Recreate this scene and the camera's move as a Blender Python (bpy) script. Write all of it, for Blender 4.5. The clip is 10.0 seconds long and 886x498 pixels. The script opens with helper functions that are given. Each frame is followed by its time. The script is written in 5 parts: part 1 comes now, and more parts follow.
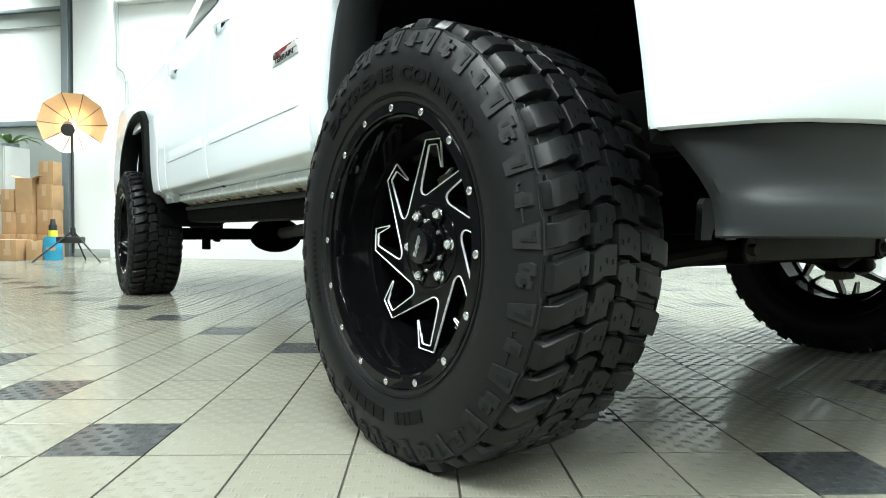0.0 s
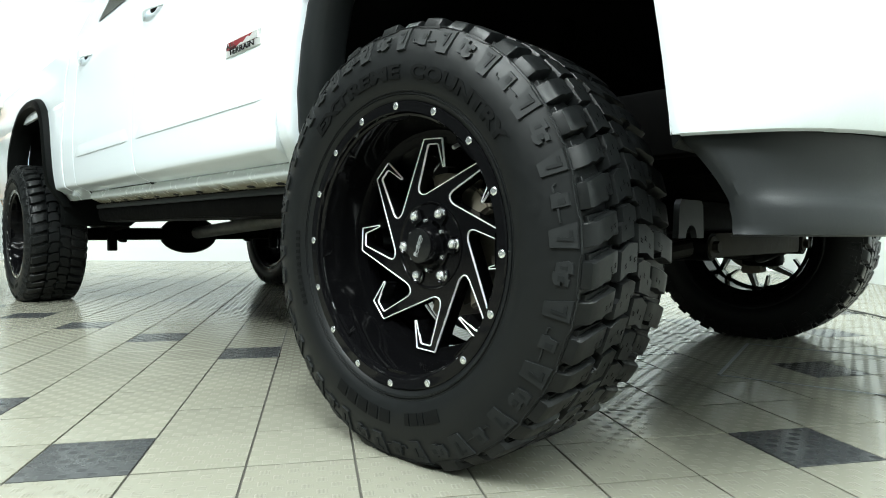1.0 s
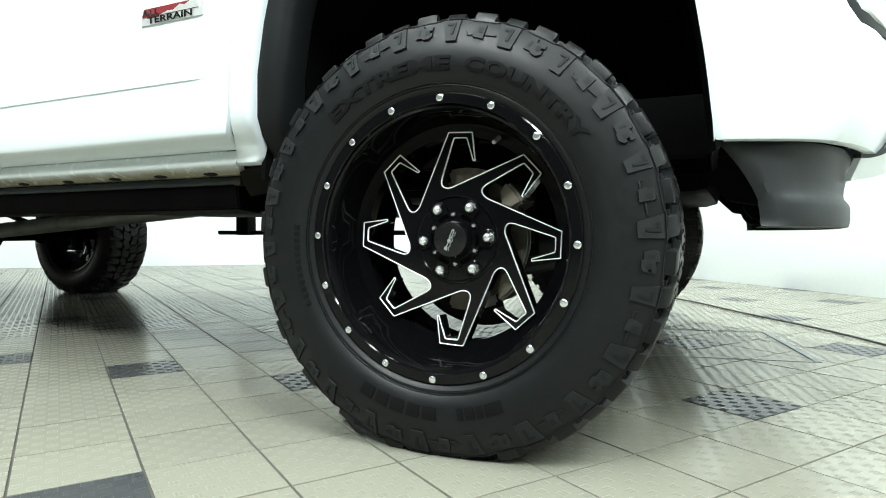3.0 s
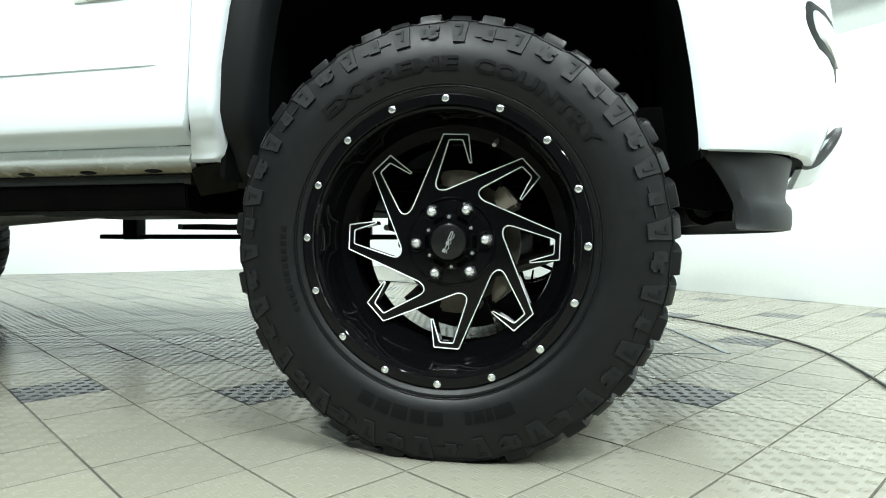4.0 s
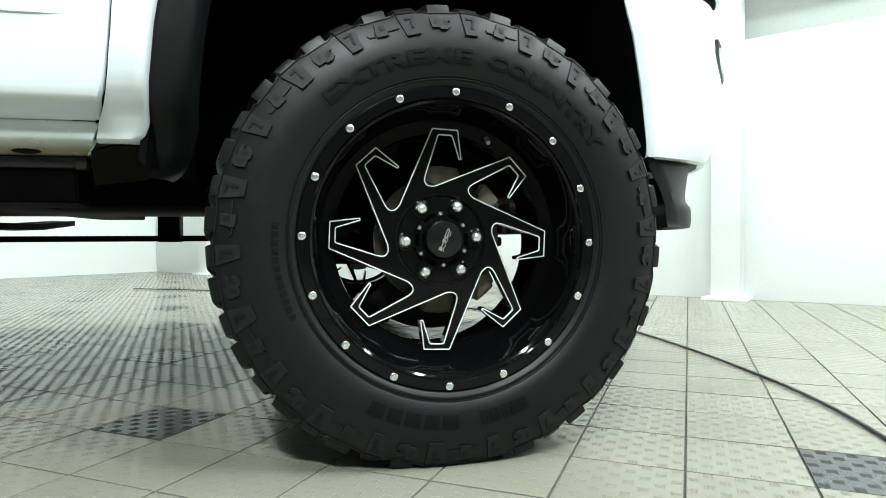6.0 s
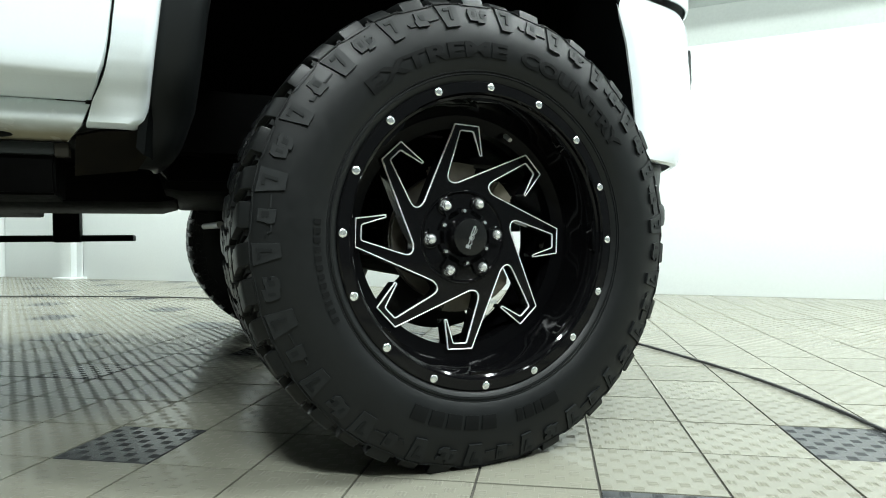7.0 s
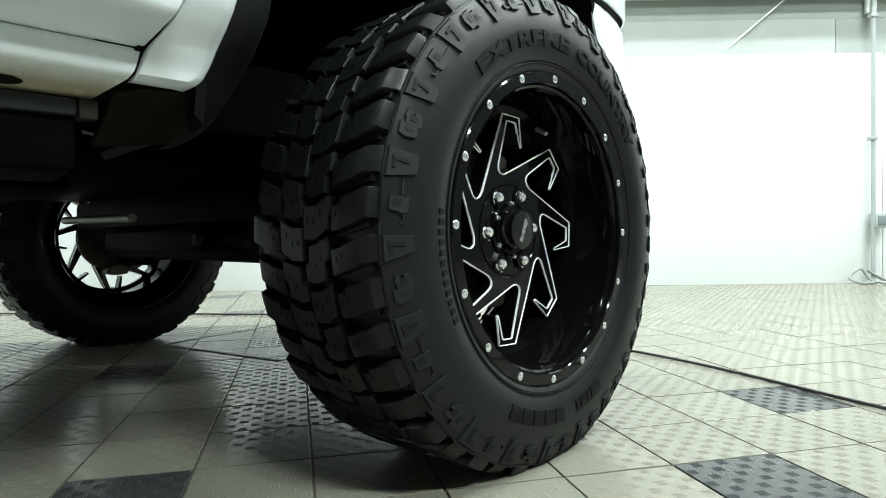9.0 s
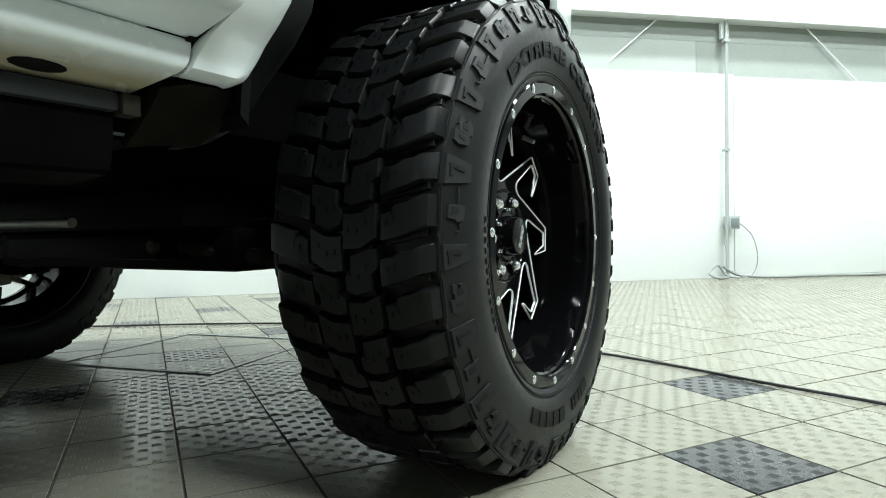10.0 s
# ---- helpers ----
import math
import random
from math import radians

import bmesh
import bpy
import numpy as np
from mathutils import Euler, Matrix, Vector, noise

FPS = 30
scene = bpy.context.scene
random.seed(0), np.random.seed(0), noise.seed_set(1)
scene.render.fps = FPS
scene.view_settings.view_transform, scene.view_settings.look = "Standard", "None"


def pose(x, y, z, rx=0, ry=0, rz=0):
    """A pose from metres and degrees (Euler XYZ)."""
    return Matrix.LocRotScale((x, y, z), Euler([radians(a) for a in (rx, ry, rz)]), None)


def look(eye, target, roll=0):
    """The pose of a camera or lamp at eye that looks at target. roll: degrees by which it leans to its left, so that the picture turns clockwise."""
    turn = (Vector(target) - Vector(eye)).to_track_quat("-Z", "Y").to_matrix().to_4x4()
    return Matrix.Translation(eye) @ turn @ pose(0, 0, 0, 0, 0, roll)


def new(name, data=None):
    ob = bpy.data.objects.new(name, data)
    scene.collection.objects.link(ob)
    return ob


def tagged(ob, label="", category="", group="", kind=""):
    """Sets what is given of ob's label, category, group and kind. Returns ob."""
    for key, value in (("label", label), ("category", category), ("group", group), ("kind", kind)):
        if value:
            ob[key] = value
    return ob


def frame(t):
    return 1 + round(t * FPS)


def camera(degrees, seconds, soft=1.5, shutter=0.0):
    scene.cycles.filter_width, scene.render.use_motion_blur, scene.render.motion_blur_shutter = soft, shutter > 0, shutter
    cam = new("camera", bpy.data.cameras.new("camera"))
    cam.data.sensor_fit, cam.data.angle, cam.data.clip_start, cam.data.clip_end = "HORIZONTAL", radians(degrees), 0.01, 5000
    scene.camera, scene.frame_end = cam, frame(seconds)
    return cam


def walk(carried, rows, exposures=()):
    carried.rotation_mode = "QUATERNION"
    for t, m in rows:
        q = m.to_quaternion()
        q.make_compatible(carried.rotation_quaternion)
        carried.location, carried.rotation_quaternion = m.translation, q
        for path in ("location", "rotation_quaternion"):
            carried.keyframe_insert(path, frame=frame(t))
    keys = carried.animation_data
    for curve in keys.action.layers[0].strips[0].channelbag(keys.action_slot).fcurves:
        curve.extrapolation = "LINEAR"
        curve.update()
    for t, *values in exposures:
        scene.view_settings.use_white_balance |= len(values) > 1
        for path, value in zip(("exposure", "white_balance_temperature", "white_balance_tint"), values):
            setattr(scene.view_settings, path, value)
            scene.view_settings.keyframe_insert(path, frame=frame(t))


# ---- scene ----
cam = camera(71.3, 10.0, soft=1.0)
PATH = [
    (0, (0.134, 0.002, 0.439), (0.205, 2.0, 0.383), 0.4),
    (0.5, (0.03, 0.007, 0.443), (0.269, 1.992, 0.386), 0.3),
    (1, (-0.071, 0.023, 0.44), (0.329, 1.982, 0.381), 0.2),
    (1.5, (-0.187, 0.057, 0.438), (0.388, 1.971, 0.38), 0.1),
    (2, (-0.302, 0.101, 0.443), (0.436, 1.959, 0.379), 0.0),
    (2.5, (-0.42, 0.147, 0.434), (0.477, 1.933, 0.372), 0.0),
    (4, (-0.716, 0.373, 0.418), (0.672, 1.813, 0.382), 0.1),
    (4.5, (-0.793, 0.463, 0.424), (0.747, 1.738, 0.391), 0.1),
    (5, (-0.853, 0.556, 0.421), (0.81, 1.666, 0.385), -0.1),
    (5.5, (-0.912, 0.669, 0.413), (0.857, 1.602, 0.38), -0.2),
    (7, (-1.019, 1.089, 0.408), (0.952, 1.427, 0.374), -0.5),
    (7.5, (-1.023, 1.226, 0.403), (0.972, 1.37, 0.367), -0.5),
    (8, (-1.013, 1.364, 0.405), (0.986, 1.306, 0.367), -0.6),
    (8.5, (-0.987, 1.496, 0.401), (0.996, 1.241, 0.362), -0.8),
    (9, (-0.942, 1.636, 0.403), (1.004, 1.175, 0.358), -0.8),
    (9.5, (-0.903, 1.757, 0.411), (0.985, 1.1, 0.362), -0.9),
    (10, (-0.855, 1.864, 0.418), (0.947, 0.999, 0.367), -1.0),
]
walk(cam, [(t, look(eye, target, roll)) for t, eye, target, roll in PATH], exposures=[(0, 0.08), (1, 0.1), (2, 0.15), (3, 0.1), (4, -0.02), (5.5, -0.16), (7, -0.20), (8.5, -0.2), (10, -0.24)])

# ---- light ----
world = bpy.data.worlds.new("world")
world.use_nodes = True
world.node_tree.nodes["Background"].inputs[0].default_value = (0.80, 0.90, 0.88, 1)
world.node_tree.nodes["Background"].inputs[1].default_value = 0.02
scene.world = world
scene.view_settings.exposure = 0.0
LAMP_WATTS = 238.0
LAMP_COLOUR = (0.905, 1.0, 0.985)

# ---- plan ----
PITCH = 0.202                      # floor tile, joint included
TRUCK = pose(0.0755, 1.1975, 0, 0, 0, -57.5)
ROOM_TURN = -14.0
ROOM = pose(3.55, 0.2, 0, 0, 0, ROOM_TURN)   # origin on the near wall's foot; x into the wall, y along it


# ---- materials ----
def mat(name, colour, rough=0.5, metal=0.0, coat=0.0, grain=0.0, scale=40.0, stain=0.0, stain_scale=3.0, bump=0.0, spec=0.5, dirt=None, dirt_amount=0.0, random_tone=0.0, world_space=False):
    """A surface with fine grain, large stains and relief, in world metres."""
    m = bpy.data.materials.new(name)
    m.use_nodes = True
    nt = m.node_tree
    n, link = nt.nodes, nt.links
    b = n["Principled BSDF"]
    b.inputs["Roughness"].default_value = rough
    b.inputs["Metallic"].default_value = metal
    b.inputs["Coat Weight"].default_value = coat
    b.inputs["Coat Roughness"].default_value = 0.04
    b.inputs["Specular IOR Level"].default_value = spec
    pos = n.new("ShaderNodeNewGeometry" if world_space else "ShaderNodeTexCoord")
    place = pos.outputs["Position" if world_space else "Object"]
    rgb = n.new("ShaderNodeRGB")
    rgb.outputs[0].default_value = (*colour, 1)
    out = rgb.outputs[0]
    fine = n.new("ShaderNodeTexNoise")
    fine.inputs["Scale"].default_value = scale
    fine.inputs["Detail"].default_value = 6
    link.new(place, fine.inputs["Vector"])
    big = n.new("ShaderNodeTexNoise")
    big.inputs["Scale"].default_value = stain_scale
    big.inputs["Detail"].default_value = 4
    link.new(place, big.inputs["Vector"])
    for tex, amount in ((fine, grain), (big, stain)):
        if amount:
            ramp = n.new("ShaderNodeMapRange")
            ramp.inputs["From Min"].default_value, ramp.inputs["From Max"].default_value = 0.3, 0.7
            ramp.inputs["To Min"].default_value, ramp.inputs["To Max"].default_value = 1 - amount, 1 + amount
            link.new(tex.outputs["Fac"], ramp.inputs["Value"])
            mul = n.new("ShaderNodeVectorMath")
            mul.operation = "SCALE"
            link.new(out, mul.inputs[0])
            link.new(ramp.outputs[0], mul.inputs["Scale"])
            out = mul.outputs[0]
    if dirt:
        ramp = n.new("ShaderNodeMapRange")
        ramp.inputs["From Min"].default_value, ramp.inputs["From Max"].default_value = 0.45, 0.72
        ramp.inputs["To Max"].default_value = dirt_amount
        link.new(big.outputs["Fac"], ramp.inputs["Value"])
        mix = n.new("ShaderNodeMix")
        mix.data_type = "RGBA"
        link.new(ramp.outputs[0], mix.inputs["Factor"])
        link.new(out, mix.inputs[6])
        mix.inputs[7].default_value = (*dirt, 1)
        out = mix.outputs[2]
    if random_tone:
        info = n.new("ShaderNodeObjectInfo")
        isl = n.new("ShaderNodeNewGeometry")
        add = n.new("ShaderNodeMath")
        link.new(info.outputs["Random"], add.inputs[0])
        link.new(isl.outputs["Random Per Island"], add.inputs[1])
        fr = n.new("ShaderNodeMath")
        fr.operation = "FRACT"
        link.new(add.outputs[0], fr.inputs[0])
        ramp = n.new("ShaderNodeMapRange")
        ramp.inputs["To Min"].default_value, ramp.inputs["To Max"].default_value = 1 - random_tone, 1 + random_tone
        link.new(fr.outputs[0], ramp.inputs["Value"])
        mul = n.new("ShaderNodeVectorMath")
        mul.operation = "SCALE"
        link.new(out, mul.inputs[0])
        link.new(ramp.outputs[0], mul.inputs["Scale"])
        out = mul.outputs[0]
    link.new(out, b.inputs["Base Color"])
    if grain or stain:
        ramp = n.new("ShaderNodeMapRange")
        ramp.inputs["To Min"].default_value, ramp.inputs["To Max"].default_value = max(0.02, rough * 0.75), min(1, rough * 1.25)
        link.new(fine.outputs["Fac"], ramp.inputs["Value"])
        link.new(ramp.outputs[0], b.inputs["Roughness"])
    if bump:
        bp = n.new("ShaderNodeBump")
        bp.inputs["Strength"].default_value = 0.6
        bp.inputs["Distance"].default_value = bump
        link.new(fine.outputs["Fac"], bp.inputs["Height"])
        link.new(bp.outputs[0], b.inputs["Normal"])
    return m


def tread_plate(m, cells=8, depth=0.0005):
    """Chequered cells, every other one a matt pad with three short raised bars."""
    nt = m.node_tree
    n, link = nt.nodes, nt.links

    def math_node(op, a, b=None):
        x = n.new("ShaderNodeMath")
        x.operation = op
        for i, v in enumerate((a, b)):
            if v is None:
                continue
            if isinstance(v, (int, float)):
                x.inputs[i].default_value = v
            else:
                link.new(v, x.inputs[i])
        return x.outputs[0]

    def clip(x):
        return math_node("MAXIMUM", math_node("MINIMUM", x, 1), 0)

    def bars_along(f, g):
        """Three bars spaced along f, their length along g."""
        wave = math_node("COSINE", math_node("MULTIPLY", math_node("SUBTRACT", f, 0.5), 6.2832 * 3.6))
        tops = math_node("ADD", math_node("MULTIPLY", wave, 0.5), 0.5)
        ends = clip(math_node("SUBTRACT", math_node("MULTIPLY", math_node("SINE", math_node("MULTIPLY", g, 3.1416)), 3.4), 1.3))
        sides = clip(math_node("SUBTRACT", math_node("MULTIPLY", math_node("SINE", math_node("MULTIPLY", f, 3.1416)), 4.5), 1.5))
        return math_node("MULTIPLY", math_node("MULTIPLY", tops, ends), sides)

    geo = n.new("ShaderNodeNewGeometry")
    sep = n.new("ShaderNodeSeparateXYZ")
    link.new(geo.outputs["Position"], sep.inputs[0])
    u = math_node("MULTIPLY", sep.outputs[0], cells / PITCH)
    v = math_node("MULTIPLY", sep.outputs[1], cells / PITCH)
    odd = math_node("FLOORED_MODULO", math_node("ADD", math_node("FLOOR", u), math_node("FLOOR", v)), 2)
    fu, fv = math_node("FRACT", u), math_node("FRACT", v)
    # each tile is laid one way or the other
    tile = n.new("ShaderNodeCombineXYZ")
    link.new(math_node("FLOOR", math_node("DIVIDE", u, cells)), tile.inputs[0])
    link.new(math_node("FLOOR", math_node("DIVIDE", v, cells)), tile.inputs[1])
    chance = n.new("ShaderNodeTexWhiteNoise")
    link.new(tile.outputs[0], chance.inputs["Vector"])
    way = math_node("GREATER_THAN", chance.outputs["Value"], 0.5)
    one = math_node("MULTIPLY", bars_along(fu, fv), way)
    other = math_node("MULTIPLY", bars_along(fv, fu), math_node("SUBTRACT", 1, way))
    h = math_node("MULTIPLY", math_node("ADD", one, other), odd)
    window = math_node("MULTIPLY", clip(math_node("SUBTRACT", math_node("MULTIPLY", math_node("SINE", math_node("MULTIPLY", fu, 3.1416)), 4.5), 1.5)),
                       clip(math_node("SUBTRACT", math_node("MULTIPLY", math_node("SINE", math_node("MULTIPLY", fv, 3.1416)), 4.5), 1.5)))
    pad = math_node("MULTIPLY", window, odd)
    bp = n.new("ShaderNodeBump")
    bp.inputs["Strength"].default_value = 1.0
    bp.inputs["Distance"].default_value = depth
    link.new(h, bp.inputs["Height"])
    shader = n["Principled BSDF"]
    old = shader.inputs["Normal"]
    if old.is_linked:
        link.new(old.links[0].from_socket, bp.inputs["Normal"])
    link.new(bp.outputs[0], old)
    # the barred pads are matt, the flats between them polished by feet
    for socket, flat, rough_pad in (("Roughness", 0.0, 0.45), ("Specular IOR Level", 0.21, 0.03)):
        ramp = n.new("ShaderNodeMapRange")
        ramp.inputs["To Min"].default_value, ramp.inputs["To Max"].default_value = flat, rough_pad
        link.new(pad, ramp.inputs["Value"])
        value = ramp.outputs[0]
        if socket == "Roughness":
            value = math_node("ADD", shader.inputs[socket].links[0].from_socket, value)
        link.new(value, shader.inputs[socket])
    # in the colour: grime and missing reflection darken pads, glints lift the bar tops
    old = shader.inputs["Base Color"].links[0].from_socket
    dirty = n.new("ShaderNodeVectorMath")
    dirty.operation = "SCALE"
    link.new(old, dirty.inputs[0])
    link.new(math_node("ADD", math_node("SUBTRACT", 1.03, math_node("MULTIPLY", pad, 0.19)), math_node("MULTIPLY", h, 0.12)), dirty.inputs["Scale"])
    link.new(dirty.outputs[0], shader.inputs["Base Color"])
    return m


WHITE_PAINT = mat("white paint", (0.77, 0.83, 0.865), 0.22, coat=0.6, grain=0.012, scale=300, stain=0.015, stain_scale=2)


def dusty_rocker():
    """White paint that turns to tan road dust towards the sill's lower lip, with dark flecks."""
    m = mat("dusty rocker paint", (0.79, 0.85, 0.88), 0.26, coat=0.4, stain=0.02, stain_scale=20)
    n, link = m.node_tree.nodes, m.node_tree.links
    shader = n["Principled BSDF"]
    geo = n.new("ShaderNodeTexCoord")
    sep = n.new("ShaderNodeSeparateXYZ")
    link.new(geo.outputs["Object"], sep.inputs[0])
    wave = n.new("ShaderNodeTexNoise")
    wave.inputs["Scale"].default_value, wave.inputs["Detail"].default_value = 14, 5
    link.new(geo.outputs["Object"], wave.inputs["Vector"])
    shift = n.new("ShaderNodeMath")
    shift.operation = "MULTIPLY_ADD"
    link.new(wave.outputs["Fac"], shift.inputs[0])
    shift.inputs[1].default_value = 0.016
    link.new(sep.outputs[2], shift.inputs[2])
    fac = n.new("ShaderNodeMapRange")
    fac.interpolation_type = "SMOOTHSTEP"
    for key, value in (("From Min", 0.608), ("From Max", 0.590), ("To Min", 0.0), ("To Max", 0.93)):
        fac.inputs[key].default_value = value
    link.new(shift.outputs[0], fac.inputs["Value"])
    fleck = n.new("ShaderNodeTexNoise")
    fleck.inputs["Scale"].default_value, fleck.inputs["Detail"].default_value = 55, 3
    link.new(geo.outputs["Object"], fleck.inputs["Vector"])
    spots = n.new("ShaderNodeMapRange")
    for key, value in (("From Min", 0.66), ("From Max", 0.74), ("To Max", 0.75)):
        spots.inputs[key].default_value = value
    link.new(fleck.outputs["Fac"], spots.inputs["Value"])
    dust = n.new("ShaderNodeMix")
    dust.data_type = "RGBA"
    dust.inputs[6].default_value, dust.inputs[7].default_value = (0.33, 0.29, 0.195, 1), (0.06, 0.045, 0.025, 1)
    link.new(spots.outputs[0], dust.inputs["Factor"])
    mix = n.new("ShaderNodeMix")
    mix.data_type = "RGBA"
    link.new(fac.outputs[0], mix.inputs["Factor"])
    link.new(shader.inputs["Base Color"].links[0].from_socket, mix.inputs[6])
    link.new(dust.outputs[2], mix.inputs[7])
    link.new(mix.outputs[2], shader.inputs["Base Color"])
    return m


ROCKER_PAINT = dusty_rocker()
SEAM = mat("black seam", (0.006, 0.006, 0.006), 0.7, spec=0.1)
SIDEWALL = mat("matt sidewall rubber", (0.0048, 0.0056, 0.0059), 0.42, grain=0.08, scale=90, stain=0.06, stain_scale=6, bump=0.00012, spec=0.25)
RUBBER = mat("tyre rubber", (0.0048, 0.0055, 0.0057), 0.38, grain=0.16, scale=90, stain=0.18, stain_scale=7, bump=0.0003, spec=0.22)
# Pad rubber darkened to paint the shade inside the pads' slots
SLOT_SHADE = mat("shaded slot rubber", (0.0075, 0.0085, 0.0088), 0.6, spec=0.15)
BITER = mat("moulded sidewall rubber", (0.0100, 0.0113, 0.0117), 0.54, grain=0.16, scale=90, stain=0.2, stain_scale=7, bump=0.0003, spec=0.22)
# Near-black, painted as the shade inside the tread's cuts
SIPE_SHADE = mat("matt sipe rubber", (0.0012, 0.0013, 0.0013), 0.8, spec=0.03)
RUBBER_TEXT = mat("raised rubber lettering", (0.0030, 0.0034, 0.0035), 0.55, grain=0.1, scale=120, spec=0.12)
GLOSS_BLACK = mat("gloss black wheel paint", (0.003, 0.003, 0.0034), 0.07, coat=0.10, grain=0.05, scale=200, spec=0.15)
# The wheel's one paint, darker and duller here to keep the barrel in shade
BARREL = mat("gloss black barrel paint", (0.0022, 0.0022, 0.0025), 0.10, grain=0.05, scale=200, spec=0.07)
MILLED = mat("milled aluminium", (0.96, 0.97, 0.97), 0.30, metal=0.1, spec=0.9, grain=0.05, scale=400)
NUT = mat("bright plated nut", (0.90, 0.92, 0.92), 0.22, metal=0.8, grain=0.05, scale=200)
BOLT = mat("bright zinc bolt", (0.85, 0.88, 0.88), 0.2, metal=0.9, grain=0.05, scale=200)
CAP_FACE = mat("smoked cap face", (0.007, 0.0075, 0.0075), 0.22, grain=0.06, scale=120, spec=0.3)
EMBLEM = mat("dull silver emblem", (0.33, 0.34, 0.34), 0.35, metal=0.4, grain=0.05, scale=200)
CHROME = mat("chrome", (0.85, 0.86, 0.86), 0.10, metal=1.0, grain=0.03, scale=150)
GREY_PLASTIC = mat("charcoal textured plastic", (0.0125, 0.0145, 0.0155), 0.48, grain=0.07, scale=350, stain=0.06, stain_scale=5, bump=0.0002, spec=0.3)
BRACKET = mat("grey painted bracket steel", (0.016, 0.018, 0.020), 0.45, spec=0.3, grain=0.2, scale=60, stain=0.25, stain_scale=9, bump=0.0003)
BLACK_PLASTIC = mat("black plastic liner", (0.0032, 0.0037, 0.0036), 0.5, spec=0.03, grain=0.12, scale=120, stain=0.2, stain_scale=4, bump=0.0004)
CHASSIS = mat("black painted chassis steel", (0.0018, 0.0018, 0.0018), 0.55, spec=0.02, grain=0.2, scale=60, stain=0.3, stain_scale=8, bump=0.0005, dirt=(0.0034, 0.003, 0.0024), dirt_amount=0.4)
CAST = mat("dusty cast metal", (0.125, 0.110, 0.084), 0.6, metal=0.1, grain=0.15, scale=70, stain=0.25, stain_scale=14, bump=0.0006)
ARM_STEEL = mat("dusty black arm steel", (0.008, 0.0078, 0.0068), 0.5, spec=0.12, grain=0.25, scale=60, stain=0.3, stain_scale=8, bump=0.0005)
DUSTY_STEEL = mat("dusty brown chassis steel", (0.022, 0.020, 0.016), 0.65, spec=0.1, grain=0.2, scale=60, stain=0.3, stain_scale=8, bump=0.0005)
SILVER = mat("dusty bare metal tube", (0.22, 0.22, 0.205), 0.45, metal=0.5, grain=0.12, scale=60, stain=0.2, stain_scale=9)
ROTOR = mat("brake disc iron", (0.065, 0.058, 0.045), 0.5, metal=0.2, grain=0.1, scale=120, stain=0.2, stain_scale=20)
BADGE_METAL = mat("brushed badge metal", (0.62, 0.64, 0.63), 0.35, metal=0.4, grain=0.08, scale=200)
FOOT = mat("dirty black underbody coating", (0.006, 0.005, 0.0034), 0.7, spec=0.1, grain=0.2, scale=60, stain=0.3, stain_scale=12, bump=0.0006, dirt=(0.022, 0.017, 0.009), dirt_amount=0.6)
FLARE = mat("charcoal arch plastic", (0.0085, 0.0098, 0.0102), 0.45, grain=0.07, scale=350, stain=0.08, stain_scale=5, bump=0.0002, spec=0.16)
RAIL = mat("black textured step plastic", (0.019, 0.022, 0.023), 0.5, grain=0.08, scale=350, stain=0.1, stain_scale=6, bump=0.0002, spec=0.25)
GLASS_DARK = mat("dark tinted glass", (0.008, 0.010, 0.010), 0.04, coat=0.5)
LENS = mat("pale lamp lens", (0.62, 0.67, 0.66), 0.06, coat=0.8)
RED = mat("badge red enamel", (0.20, 0.03, 0.035), 0.25, coat=0.5)
TILE_LIGHT = tread_plate(mat("pale grey floor tile", (0.203, 0.200, 0.162), 0.18, grain=0.05, scale=220, stain=0.10, stain_scale=2.2, dirt=(0.146, 0.142, 0.110), dirt_amount=0.4, random_tone=0.05, world_space=True))
TILE_DARK = tread_plate(mat("dark grey floor tile", (0.046, 0.049, 0.051), 0.18, grain=0.08, scale=220, stain=0.12, stain_scale=2.2, dirt=(0.10, 0.098, 0.09), dirt_amount=0.3, random_tone=0.08, world_space=True))
GROUT = mat("dark grout", (0.055, 0.052, 0.043), 0.85, grain=0.2, scale=150, stain=0.2, stain_scale=3, bump=0.0004)
WALL_WHITE = mat("white wall panel", (0.66, 0.69, 0.68), 0.55, grain=0.02, scale=60, stain=0.03, stain_scale=0.8, dirt=(0.56, 0.59, 0.57), dirt_amount=0.35, bump=0.0004)
WALL_GREY = mat("grey green wall band", (0.27, 0.30, 0.28), 0.7, grain=0.05, scale=50, stain=0.08, stain_scale=1.1)
WALL_PALE = mat("pale grey green wall", (0.29, 0.32, 0.30), 0.7, grain=0.05, scale=50, stain=0.08, stain_scale=1.1)
WALL_PALER = mat("very pale green wall", (0.35, 0.38, 0.36), 0.7, grain=0.04, scale=50, stain=0.08, stain_scale=1.1)
WALL_DARK = mat("grey wall", (0.08, 0.09, 0.09), 0.7, grain=0.05, scale=50, stain=0.1, stain_scale=1.0)
STEEL_WHITE = mat("white painted steel", (0.66, 0.69, 0.68), 0.4, grain=0.03, scale=80, stain=0.05, stain_scale=3)
STEEL_GREY = mat("blue grey painted steel", (0.16, 0.19, 0.20), 0.5, grain=0.06, scale=60, stain=0.08, stain_scale=3)
CONDUIT = mat("grey plastic conduit", (0.30, 0.33, 0.32), 0.5, grain=0.05, scale=90, stain=0.1, stain_scale=4)
CABLE = mat("black rubber cable", (0.015, 0.015, 0.015), 0.5, grain=0.1, scale=80)
HOSE = mat("grey hose", (0.22, 0.24, 0.23), 0.5, grain=0.1, scale=80)
CARD = mat("brown cardboard", (0.36, 0.22, 0.11), 0.8, grain=0.07, scale=70, stain=0.12, stain_scale=5, bump=0.0005)
